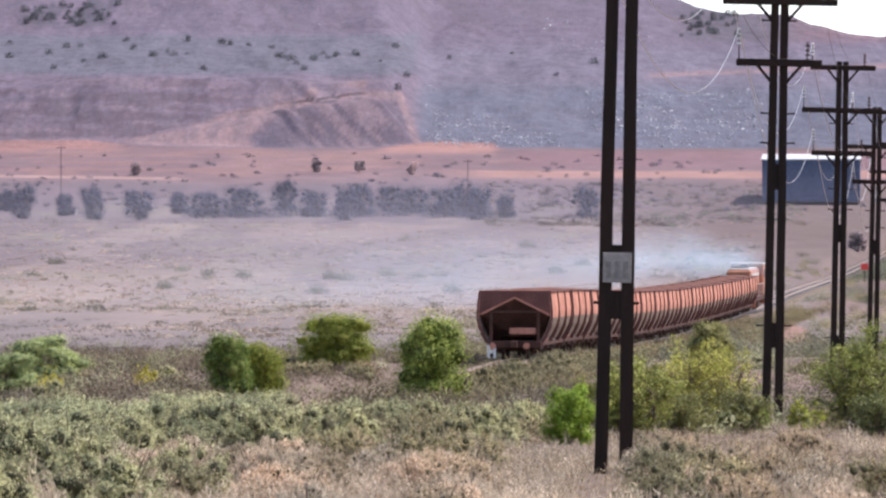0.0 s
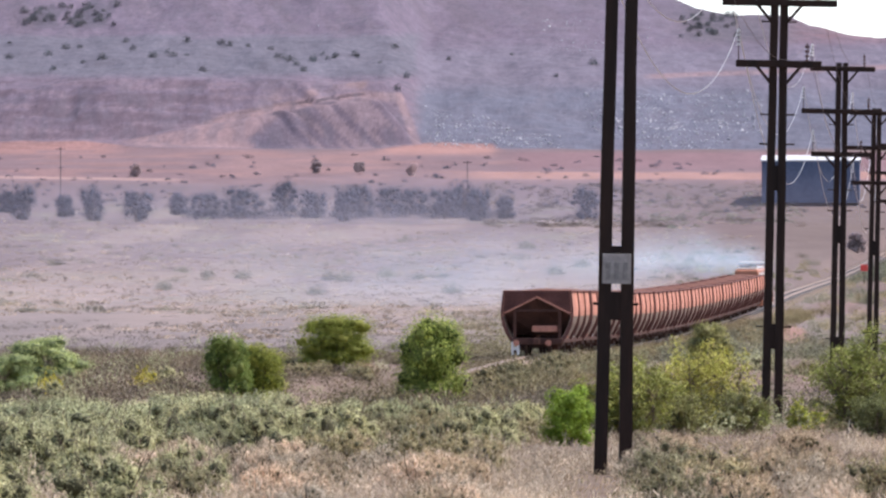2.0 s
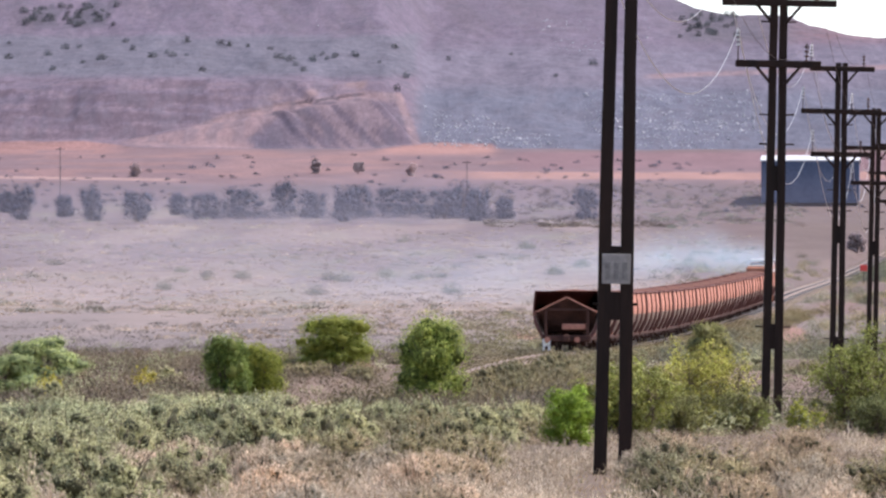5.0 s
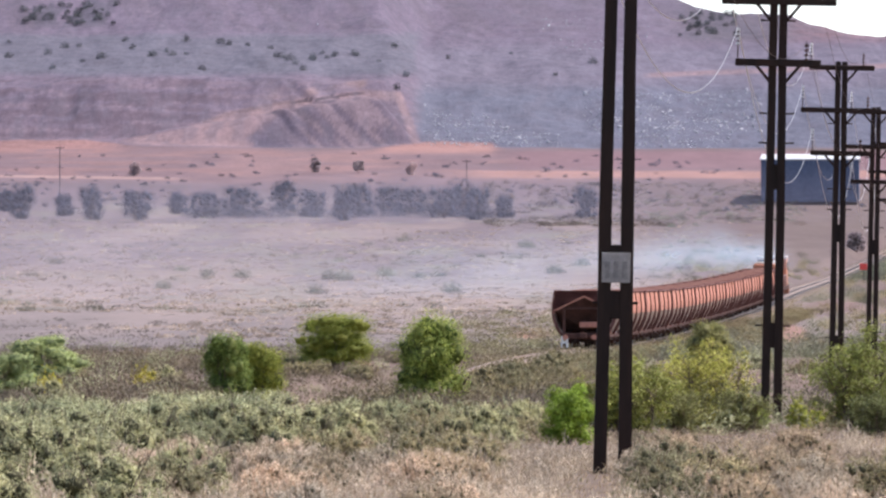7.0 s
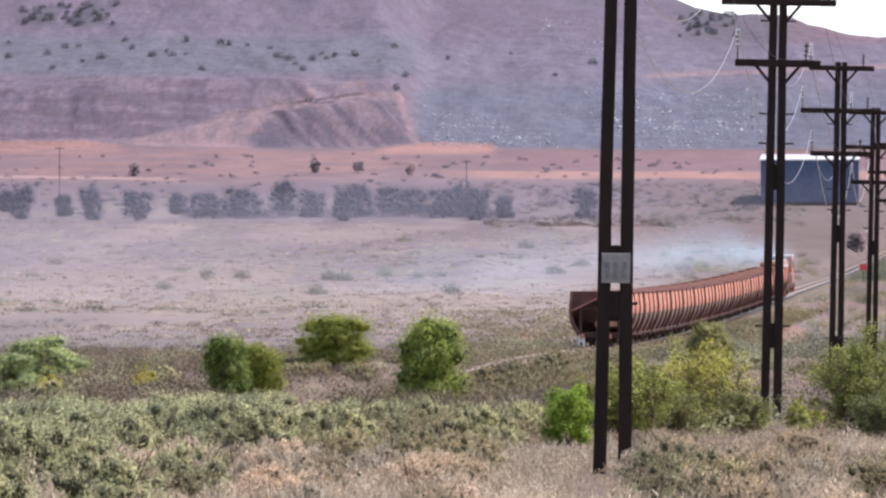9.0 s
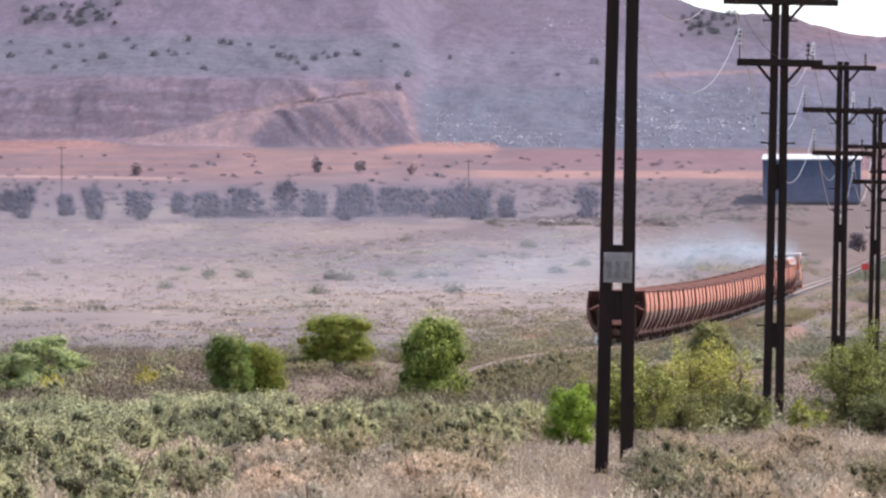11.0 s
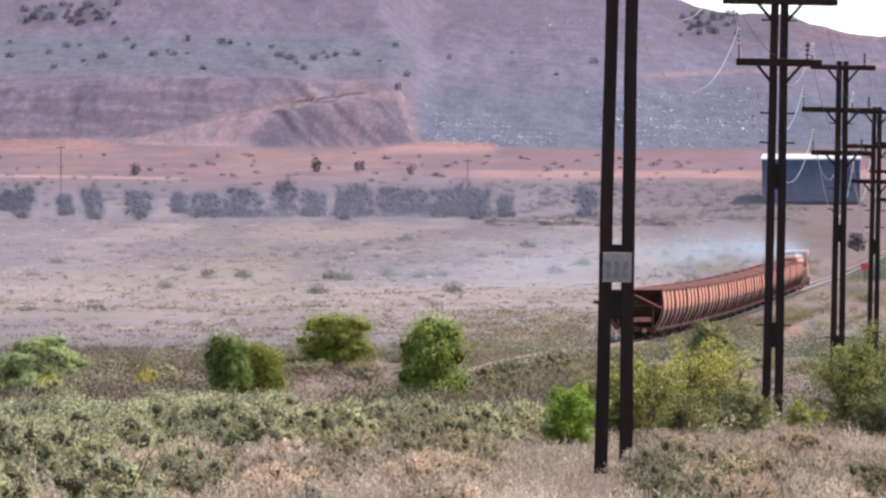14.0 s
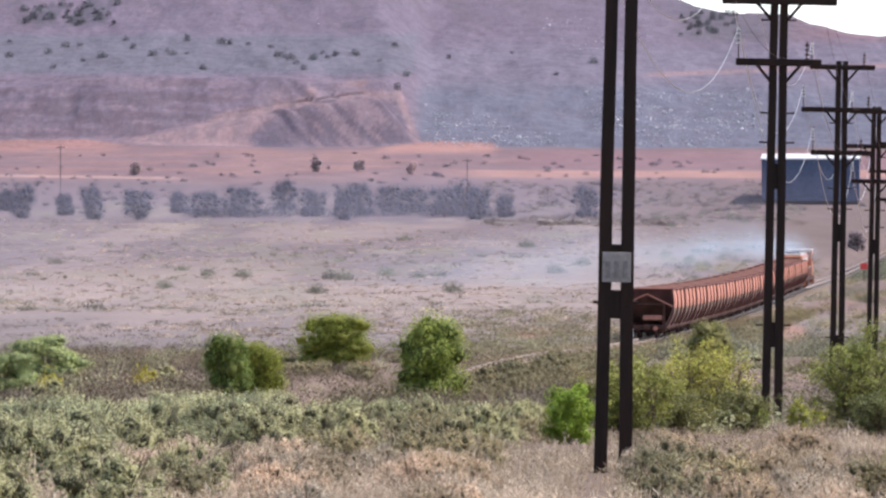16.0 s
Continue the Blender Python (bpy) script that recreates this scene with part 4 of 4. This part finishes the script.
# grey-green scrub in front
def scrub_bush(label, w, h, clumps, per, size, material, seed, rise=0.25, aspect=0.42, heart=0.62, name="scrub_bush", group="grey-green scrub"):
    """A low bush of many tight leafy clumps over dark shade-coloured cores, with hollows between them."""
    rng = np.random.default_rng(seed)
    root = empty(name, Matrix(), label, "shrub", group)
    pts, nor, way, tone, bodies = [], [], [], [], []
    for k in range(clumps):
        d = unit(rng.normal(size=(1, 3)))[0]
        d[2] = abs(d[2]) * 0.9 + 0.06
        c = d * np.array([w / 2, w / 2, h]) * rng.uniform(0.5, 0.92)
        r = rng.uniform(0.05, 0.115) * w * np.array([1, 1, rng.uniform(0.9, 1.5)])
        q = unit(rng.normal(size=(per, 3)) + 0.6 * d + np.array([0, 0, 0.2]))
        pts.append(c + q * r * rng.uniform(0.55, 1.25, (per, 1)))
        way.append(unit(q + np.array([0, 0, rise])))
        nor.append(unit(q + rng.normal(scale=0.42, size=q.shape)))
        tone.append(np.full(per, rng.uniform(0.72, 1.25)))
        bodies.append((c, r))
    p, m, t = np.concatenate(pts), np.concatenate(nor), np.concatenate(way)
    keep = p[:, 2] > 0.0
    v, f = leaf_arrays(p[keep], m[keep], size, rng, aspect, True, t[keep])
    crown = new("crown", from_arrays("crown", v, f, material, np.repeat(np.concatenate(tone)[keep], 3)))
    crown.parent = root
    # cores coloured dark, standing for the shade inside the bush
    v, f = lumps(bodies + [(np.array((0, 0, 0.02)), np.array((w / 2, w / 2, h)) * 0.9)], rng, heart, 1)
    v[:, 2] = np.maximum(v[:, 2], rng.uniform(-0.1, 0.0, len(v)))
    inner = tagged(new("inner_growth", from_arrays("inner_growth", v, f, HOLLOW_SHADE)), kind="stuff")
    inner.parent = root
    bm = bmesh.new()
    rnd = random.Random(seed)
    for k in range(8):
        a = rnd.uniform(0, 6.28)
        r = rnd.uniform(0.1, 0.4) * w
        rod(bm, (0, 0, -0.1), (math.cos(a) * r, math.sin(a) * r, h * rnd.uniform(0.6, 1.05)), 0.012, 0.004, 3)
    part("stem", bm, BARK, root)
    return root


R = random.Random(77)
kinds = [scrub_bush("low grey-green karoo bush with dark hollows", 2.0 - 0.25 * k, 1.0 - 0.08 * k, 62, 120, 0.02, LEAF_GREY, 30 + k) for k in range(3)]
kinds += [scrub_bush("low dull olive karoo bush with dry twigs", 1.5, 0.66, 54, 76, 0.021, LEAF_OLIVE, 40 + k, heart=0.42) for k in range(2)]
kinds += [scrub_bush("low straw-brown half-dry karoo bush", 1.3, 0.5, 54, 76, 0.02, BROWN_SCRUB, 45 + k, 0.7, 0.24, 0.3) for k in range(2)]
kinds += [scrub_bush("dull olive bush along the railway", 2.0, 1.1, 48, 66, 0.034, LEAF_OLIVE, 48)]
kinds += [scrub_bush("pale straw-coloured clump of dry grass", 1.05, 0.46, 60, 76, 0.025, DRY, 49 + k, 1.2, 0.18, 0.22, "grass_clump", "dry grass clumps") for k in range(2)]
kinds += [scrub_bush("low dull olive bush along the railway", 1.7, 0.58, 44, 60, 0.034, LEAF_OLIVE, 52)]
spots = [(1140, 70, (8,)), (470, 74, (8,)), (520, 72, (9,)), (560, 70, (8,))]
for k in range(34):
    spots.append((R.uniform(400, 1150), R.uniform(57, 70), (8, 9, 8, 9, 6)))
for k in range(5):
    spots.append((R.uniform(190, 340), R.uniform(68, 75), (8, 9)))
for k in range(48):
    spots.append((-60 + 12.5 * k + R.uniform(-12, 12), R.uniform(76, 92), (0, 1, 2, 0, 0, 1)))
for k in range(13):
    spots.append((-60 + 27 * k, R.uniform(65, 76) if k < 9 else R.uniform(74, 78), (0, 1, 2)))
for k in range(9):
    spots.append((R.uniform(-60, 330), R.uniform(57, 63), (3, 5, 2)))
for k in range(30):
    spots.append((R.uniform(540, 960), R.uniform(82, 106), (2, 2, 3, 4)))
for k in range(16):
    spots.append((R.uniform(1150, 1640), R.uniform(57, 68), (3, 4, 5, 6, 6, 8)))
for k in range(26):
    spots.append((R.uniform(560, 1640), R.uniform(63, 80), (3, 4, 5, 6, 5, 6)))
for k in range(12):
    spots.append((R.uniform(1400, 1640), R.uniform(104, 116), (3, 4, 5, 2)))
for k in range(44):
    spots.append((R.uniform(-60, 1640), R.uniform(122, 215), (2, 3, 4, 4, 5, 6)))
for k in range(16):
    spots.append((R.uniform(380, 700), R.uniform(189, 225), (4, 5, 6, 10)))
for y in np.arange(132, 305, 1.9):
    x = float(rail_x(y)) + R.uniform(3.1, 4.6)
    spots.append((784 + x / y * F, y, (7,) if y < 198 else (10,)))
used = set()
spots = [q for q in spots if not (abs(q[0] - 1062) < 110 and q[1] < 72 and q[2] != (8,)) and not (1020 < q[0] < 1125 and q[1] < 79) and not (690 < q[0] < 840 and 118 < q[1] < 140) and not (350 < q[0] < 670 and 125 < q[1] < 189)]
spots += [(1560, 140, (i,)) for i in range(len(kinds))]
for u, y, choice in spots:
    i = R.choice(choice)
    plant(kinds[i], u, y, i not in used, R.uniform(0, 360))
    used.add(i)


def tufts(name, label, spots, height, width, blades, size, material, seed, variants=5, upright=0.0, aspect=0.3):
    """A cover of small twiggy tufts, as one body of stuff."""
    rng = np.random.default_rng(seed)
    protos = []
    for k in range(variants):
        q = unit(rng.normal(size=(blades, 3)) + np.array([0, 0, 0.4]))
        q[:, 2] = np.abs(q[:, 2])
        p = q * rng.uniform(0.35, 1.0, (blades, 1)) * np.array([width / 2, width / 2, height])
        nor = unit(rng.normal(size=(blades, 3)))
        rise = unit(q * 0.5 + np.array([0, 0, upright])) if upright else None
        v, f = leaf_arrays(p, nor, size, rng, aspect, True, rise)
        protos.append((v, f))
    vs, fs, ts, n = [], [], [], 0
    zz = land(spots[:, 0], spots[:, 1])
    drift = np.clip(0.1 + 1.8 * fbm(spots[:, 0], spots[:, 1] * 0.3, 1.8, seed, 3), 0.5, 1.6)
    for (x, y), z, t0 in zip(spots, zz, drift):
        v, f = protos[rng.integers(variants)]
        a, s = rng.uniform(0, 6.28), rng.uniform(0.6, 1.35)
        c, d = math.cos(a) * s, math.sin(a) * s
        w = np.stack([v[:, 0] * c - v[:, 1] * d + x, v[:, 0] * d + v[:, 1] * c + y, v[:, 2] * s * rng.uniform(0.7, 1.2) + z - 0.02], 1)
        vs.append(w)
        fs.append(f + n)
        ts.append(np.full(len(v), rng.uniform(0.75, 1.15) * t0))
        n += len(v)
    ob = new(name, from_arrays(name, np.concatenate(vs), np.concatenate(fs), material, np.concatenate(ts)))
    return tagged(ob, label, "scrub", kind="stuff")


def field(n, u0, u1, y0, y1, seed, patch=None, lim=0.5, size=6.0):
    rng = np.random.default_rng(seed)
    u, y = rng.uniform(u0, u1, n), rng.uniform(y0 ** 0.5, y1 ** 0.5, n) ** 2
    x = (u - 784) / F * y
    keep = (np.abs(x - rail_x(y)) > 2.6) & ~((np.abs(u - 1064) < 30) & (y > 58) & (y < 71)) & (((u - 1395) / 38) ** 2 + ((y - 350) / 40) ** 2 > 1)
    if patch is not None:
        keep &= fbm(x, y * 0.4, size, patch, 3) > lim
    return np.stack([x, y], 1)[keep]


tufts("dry_scrub", "pinkish straw-coloured dry scrub and grass", np.concatenate([field(1200, -80, 1180, 55, 84, 1, 62, 0.42, 2.5), field(260, 1180, 1650, 55, 84, 29, 62, 0.45, 2.5)]), 0.34, 0.45, 130, 0.028, DRY, 51, upright=0.45, aspect=0.18)
tufts("brown_scrub", "brown twiggy low scrub", field(1400, -80, 1650, 55, 125, 2), 0.26, 0.8, 120, 0.024, BROWN_SCRUB, 52, upright=0.4, aspect=0.22)
tufts("heath_scrub", "dull brown heath scrub before the track", np.concatenate([field(2500, -80, 1200, 118, 305, 3), field(420, 1200, 1650, 118, 305, 30)]), 0.45, 1.2, 64, 0.05, HEATH, 53, upright=0.6, aspect=0.25)
tufts("green_scrub", "grey-green low scrub tufts", field(1500, -80, 1650, 95, 320, 4, 63, 0.5), 0.55, 1.1, 110, 0.04, LEAF_GREY, 54)
tufts("plain_tufts", "pale dry tufts on the plain", field(5000, -80, 1330, 330, 900, 5, 64, 0.4, 30.0), 0.22, 1.3, 18, 0.12, STRAW, 55)
tufts("plain_bushes", "faded green and grey bushes dotted on the plain", np.concatenate([field(330, -80, 1400, 430, 900, 6, 65, 0.47, 40.0), field(170, 1090, 1420, 880, 1010, 26)]), 0.7, 2.2, 90, 0.11, LEAF_PLAIN, 56)
DOTS = [(100, 640), (375, 590), (425, 585), (590, 575), (690, 590), (745, 580), (800, 520), (560, 515), (985, 600), (1030, 630), (935, 720), (715, 760), (1195, 850), (290, 535), (320, 610), (610, 570), (780, 585)]
tufts("green_plain_bushes", "dull green bushes scattered on the plain", np.array([(at(u + R.uniform(-9, 9), y), y + R.uniform(-3, 3)) for u, y in DOTS for k in range(4)]), 1.0, 2.0, 160, 0.1, LEAF_PLAIN, 76)
SLOPE = [(15, 72), (85, 94), (150, 106), (185, 100), (235, 84), (268, 97), (298, 90), (330, 70), (395, 74), (408, 76), (442, 77), (490, 98), (502, 100), (517, 104), (524, 112), (540, 121), (558, 101), (582, 100), (592, 98), (628, 95), (634, 97), (672, 106), (722, 132), (706, 156), (797, 102), (905, 92), (985, 130), (1050, 110), (1205, 62), (1240, 40), (1262, 34), (1285, 44), (1240, 58), (1305, 60), (60, 30), (120, 20), (135, 40), (195, 25), (205, 40), (80, 12)]


def on_slope(u, v):
    """Where the line of sight at bearing u and height v meets the hill."""
    y = np.arange(1184.0, 1480.0, 1.0)
    x = (u - 784) / F * y
    hit = land(x, y) > 4.77 + (441 - v) / F * y
    k = int(np.argmax(hit)) if hit.any() else 200
    return float(x[k]), float(y[k])


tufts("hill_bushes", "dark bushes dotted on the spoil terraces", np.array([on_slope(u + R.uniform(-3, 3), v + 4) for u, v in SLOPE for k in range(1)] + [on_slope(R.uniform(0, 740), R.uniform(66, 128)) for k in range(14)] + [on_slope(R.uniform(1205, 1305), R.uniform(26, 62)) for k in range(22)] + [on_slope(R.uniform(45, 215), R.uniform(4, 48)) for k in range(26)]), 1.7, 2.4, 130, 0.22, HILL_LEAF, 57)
tufts("thicket", "haze-tinted low thicket between the far trees", np.concatenate([field(60, 335, 480, 915, 945, 31), field(110, 490, 880, 915, 945, 32)]), 2.6, 4.0, 110, 0.16, LEAF_FAR, 77)
tufts("foot_heath", "brown heath in drifts before the red slope", np.concatenate([field(700, 860, 1420, 850, 1040, 33, 74, 0.46, 22.0), field(260, -80, 860, 950, 1010, 34, 75, 0.5, 30.0)]), 0.7, 2.6, 60, 0.14, FAR_HEATH, 78)
tufts("edge_tufts", "thin grey-brown tufts at the edge of the plain", field(900, -80, 1020, 295, 460, 35, 76, 0.42, 12.0), 0.22, 1.4, 26, 0.07, EDGE_TUFT, 79)
tufts("bank_bushes", "green scrub along the railway bank", field(420, 1180, 1650, 230, 640, 8, 71, 0.48, 9.0), 0.9, 1.9, 300, 0.06, LEAF_OLIVE, 58)
tufts("sage_bushes", "pale sage scrub beyond the railway bank", field(620, 1180, 1650, 220, 700, 18, 72, 0.48, 9.0), 0.8, 1.8, 300, 0.06, LEAF_BANK, 61)
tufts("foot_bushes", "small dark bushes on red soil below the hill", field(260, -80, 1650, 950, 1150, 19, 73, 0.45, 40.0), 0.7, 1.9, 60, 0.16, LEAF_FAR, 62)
tufts("yellow_flowers", "small yellow flowers in the scrub", np.array([(at(u + R.uniform(-16, 16), y), y + R.uniform(-1.5, 1.5)) for u, y in [(258, 176), (98, 160), (555, 150), (405, 170)] for k in range(12)]), 0.75, 0.7, 60, 0.05, YELLOW, 59)

ys = np.random.default_rng(9).uniform(115, 440, 1900)
tufts("bankside_scrub", "brown-green scrub hiding the foot of the railway bank",
      np.stack([rail_x(ys) + np.random.default_rng(10).uniform(2.5, 6.0, 1900), ys], 1), 0.46, 1.2, 70, 0.05, BANKSIDE, 60)
vs_ = np.random.default_rng(11).uniform(112, 400, 2100)
side = np.random.default_rng(12).uniform(1.25, 2.7, 2100) * np.where(np.random.default_rng(13).random(2100) < 0.8, 1, -1)
tufts("verge_scrub", "brown and olive weeds on the shoulders of the track", np.stack([rail_x(vs_) + side, vs_], 1), 0.58, 1.0, 60, 0.05, VERGE, 66)
wy = np.random.default_rng(18).uniform(112, 280, 1500)
tufts("track_weeds", "low dry weeds between and beside the rails", np.stack([rail_x(wy) + np.random.default_rng(19).uniform(-1.3, 1.9, 1500), wy], 1), 0.5, 0.9, 60, 0.045, VERGE, 69)
fy = np.random.default_rng(14).uniform(565, 840, 420)
tufts("far_verge_scrub", "olive scrub hiding the far end of the track", np.stack([rail_x(fy) + np.random.default_rng(15).uniform(2.0, 7.0, 420), fy], 1), 1.0, 2.2, 110, 0.08, LEAF_BANK, 67)
ny = np.random.default_rng(16).uniform(120, 206, 700)
tufts("near_bank_scrub", "taller brown-green scrub before the track", np.stack([rail_x(ny) + np.random.default_rng(17).uniform(1.0, 5.0, 700), ny], 1), 0.85, 1.4, 90, 0.05, BANKSIDE, 68)
tufts("slope_heath", "brown heath on the far side of the track", field(1300, 100, 860, 128, 250, 20), 0.45, 1.1, 70, 0.05, HEATH, 63)


def rubble(n, u0, u1, y0, y1, seed, patch, lim):
    """Loose blocks on the spoil face, as one body of stuff."""
    rng = np.random.default_rng(seed)
    spots = field(n, u0, u1, y0, y1, seed, patch, lim, 20.0)
    bm = bmesh.new()
    bmesh.ops.create_icosphere(bm, subdivisions=1, radius=1.0)
    bm.verts.ensure_lookup_table()
    v0 = np.array([v.co for v in bm.verts])
    f0 = np.array([[v.index for v in f.verts] for f in bm.faces])
    bm.free()
    z = land(spots[:, 0], spots[:, 1])
    vs, fs = [], []
    for k, ((x, y), zz) in enumerate(zip(spots, z)):
        r = 0.1 + 0.42 * rng.random() ** 6
        v = v0 * (r * rng.uniform(0.5, 1.4, (1, 3))) * rng.uniform(0.5, 1.3, (len(v0), 1))
        vs.append(v + np.array([x, y, zz]))
        fs.append(f0 + k * len(v0))
    ob = new("rubble", from_arrays("rubble", np.concatenate(vs), np.concatenate(fs), STONE))
    tagged(ob, "pale grey tipped rock blocks on the spoil face", "rubble", kind="stuff")


rubble(5000, 752, 1350, 1190, 1272, 91, 67, 0.44)
rubble(900, 560, 1150, 1352, 1440, 92, 68, 0.50)

tufts("trackside_scrub", "olive scrub on the plain side of the track", field(420, 800, 1140, 255, 430, 23), 0.7, 1.5, 100, 0.06, LEAF_OLIVE, 65)

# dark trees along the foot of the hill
far_trees = [shrub("tree", "haze-tinted dark thorn tree at the foot of the hill", w, h, 4200, 0.12, LEAF_FAR, 70 + k, 44, -0.6, 5, "tree", "far row of trees", solid=0.34, clump=(0.1, 0.24), shade=0.9)
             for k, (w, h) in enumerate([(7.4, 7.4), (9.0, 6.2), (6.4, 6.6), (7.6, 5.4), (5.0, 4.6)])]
rows = [(42, 0), (162, 2), (245, 1), (318, 4), (368, 3), (430, 1), (505, 2), (556, 3), (612, 0), (640, 2), (690, 3), (735, 3), (786, 1), (822, 0), (850, 2), (1037, 2), (12, 4), (115, 4), (895, 4)]
planted = set()
for u, k in rows:
    plant(far_trees[k], u, 925 + R.uniform(-32, 40), k not in planted, R.uniform(0, 360))
    planted.add(k)
for u, y in ((637, 1078), (730, 1072), (562, 1085), (240, 1070)):
    tree = shrub("tree", "small dark thorn tree on the red slope", 3.0, 3.0, 700, 0.22, LEAF_SLOPE, int(u), 16, -0.2, 1, "tree", solid=0.0)
    put(tree, u, y)


# ---- shed and small things far off ----
def shed():
    x, y = at(1437, 990), 990.0
    z = land_at(x, y) - 0.4
    root = empty("shed", pose(x, y, z, 0, 0, -5), "large blue-grey sheet-clad shed with pale roof", "shed")
    W, D, H = 9.3, 14.0, 8.0
    for s in (-1, 1):
        part("wall", box(bmesh.new(), s * W - 0.1, s * W + 0.1, -D, D, 0, H), BLUEWALL, root)
        bm = bmesh.new()
        box(bm, -W + 0.1, W - 0.1, s * D - 0.1, s * D + 0.1, 0, H)
        w = part("wall", bm, BLUEWALL, root)
        for k in range(14):
            px = -W + 0.7 + k * (2 * W - 1.4) / 13
            part("cladding_rib", box(bmesh.new(), px - 0.06, px + 0.06, s * D + s * 0.1 - 0.03, s * D + s * 0.1 + 0.03, 0.1, H - 0.1), BLUEWALL, w)
    bm = bmesh.new()
    pts = [(-D - 0.3, H), (0, H + 1.2), (D + 0.3, H), (D + 0.3, H + 0.25), (0, H + 1.45), (-D - 0.3, H + 0.25)]
    rws = loft(bm, [[(xx, a, b) for a, b in pts] for xx in (-W - 0.3, W + 0.3)])
    bm.faces.new(rws[0])
    bm.faces.new(rws[1][::-1])
    bmesh.ops.recalc_face_normals(bm, faces=bm.faces)
    part("roof", bm, SHEDROOF, root, "pale sheet roof")


def far_pole(u, y, h):
    x = at(u, y)
    root = empty("far_pole", pose(x, y, land_at(x, y) - 0.2), "thin timber pole far across the plain", "utility pole")
    part("mast", rod(bmesh.new(), (0, 0, 0), (0, 0, h), 0.11, 0.08, 8), HAZED_TIMBER, root)
    part("crossarm", box(bmesh.new(), -0.9, 0.9, -0.08, 0.08, h - 0.5, h - 0.34), HAZED_TIMBER, root)


def track_board(u, y):
    x = at(u, y)
    z = land_at(x, y)
    root = empty("track_board", pose(x, y, z), "red board on a post beside the track", "sign")
    part("post", rod(bmesh.new(), (0, 0, -0.2), (0, 0, 2.0), 0.05, 0.05, 8), IRON, root)
    part("board", box(bmesh.new(), -0.4, 0.4, -0.09, -0.05, 1.4, 2.1, 0.01), REDPAINT, root)


shed()
far_pole(108, 985, 11.0)
far_pole(828, 1010, 7.0)
track_board(1530, 560)


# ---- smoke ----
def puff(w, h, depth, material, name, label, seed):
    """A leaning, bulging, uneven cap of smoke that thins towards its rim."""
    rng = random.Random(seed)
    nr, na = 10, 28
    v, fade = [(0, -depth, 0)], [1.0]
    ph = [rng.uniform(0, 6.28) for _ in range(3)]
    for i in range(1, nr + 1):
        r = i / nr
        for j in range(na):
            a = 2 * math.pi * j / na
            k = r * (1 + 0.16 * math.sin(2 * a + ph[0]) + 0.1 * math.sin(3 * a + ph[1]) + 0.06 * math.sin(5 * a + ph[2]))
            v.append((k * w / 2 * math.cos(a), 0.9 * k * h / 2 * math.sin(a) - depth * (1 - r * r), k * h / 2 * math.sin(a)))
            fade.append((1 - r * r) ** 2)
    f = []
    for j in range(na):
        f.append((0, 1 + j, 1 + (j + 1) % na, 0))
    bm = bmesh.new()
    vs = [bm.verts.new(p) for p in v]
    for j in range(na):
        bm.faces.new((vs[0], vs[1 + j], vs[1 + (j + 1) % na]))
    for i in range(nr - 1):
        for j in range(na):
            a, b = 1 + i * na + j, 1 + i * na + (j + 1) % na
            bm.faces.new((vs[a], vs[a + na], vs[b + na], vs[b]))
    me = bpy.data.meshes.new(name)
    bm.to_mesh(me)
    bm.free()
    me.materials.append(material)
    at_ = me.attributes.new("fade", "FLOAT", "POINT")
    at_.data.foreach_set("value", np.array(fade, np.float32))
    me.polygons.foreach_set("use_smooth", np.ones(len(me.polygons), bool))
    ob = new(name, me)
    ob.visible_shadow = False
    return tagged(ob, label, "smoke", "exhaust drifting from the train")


# offset from the leading locomotive: sideways, along, up; size
PLUME = [(-1.2, -6, 4.4, 6, 4.4), (-4.0, 0, 4.6, 10, 5.6), (-8.5, 8, 4.4, 15, 7.0), (-15, 16, 3.8, 21, 8.0), (-23, 26, 3.0, 28, 9.0), (-33, 30, 2.0, 34, 9.0)]
PUFFS = [(puff(w, h, 0.15 * h, SMOKE if w < 18 else THIN_SMOKE, "smoke_puff", "thin bluish diesel smoke drifting over the plain", 80 + k), dx, dy, dz)
         for k, (dx, dy, dz, w, h) in enumerate(PLUME)]
# two dust caps low on the plain; the far one adds distance haze
HAZE = [(puff(w, h, 0.15 * h, DUST if y < 800 else FAR_HAZE, "haze_cap", "thin pale cap of dust and added distance haze over the plain", 95 + k), x, y, z, v)
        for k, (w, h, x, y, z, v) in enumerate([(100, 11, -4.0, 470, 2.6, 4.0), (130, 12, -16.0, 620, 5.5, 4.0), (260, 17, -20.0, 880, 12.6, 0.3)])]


def motions():
    steps = [k * 1.0 for k in range(17)]
    for ob, off in TRAIN:
        walk(ob, [(t, on_track(tail_s(t) + off)) for t in steps])
    # wheels roll on the rails
    ticks = [k * 0.1 for k in range(161)]
    for ob, off in TRAIN:
        for w in ob.children:
            if w.name.startswith("wheelset"):
                place = w.location.copy()
                walk(w, [(t, pose(*place, -math.degrees((tail_s(t) - S0) / 0.43))) for t in ticks])
    walk(marker, [(t, on_track(tail_s(t)) @ pose(-1.0, -0.22, 0.05)) for t in steps])
    for ob, dx, dy, dz in PUFFS:
        rows = []
        for t in steps:
            m = on_track(tail_s(t) + TRAIN_LEN - 8).translation
            rows.append((t, pose(m.x + dx, m.y + dy, m.z + dz)))
        walk(ob, rows)
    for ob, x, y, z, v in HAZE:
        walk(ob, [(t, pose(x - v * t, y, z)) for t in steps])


motions()
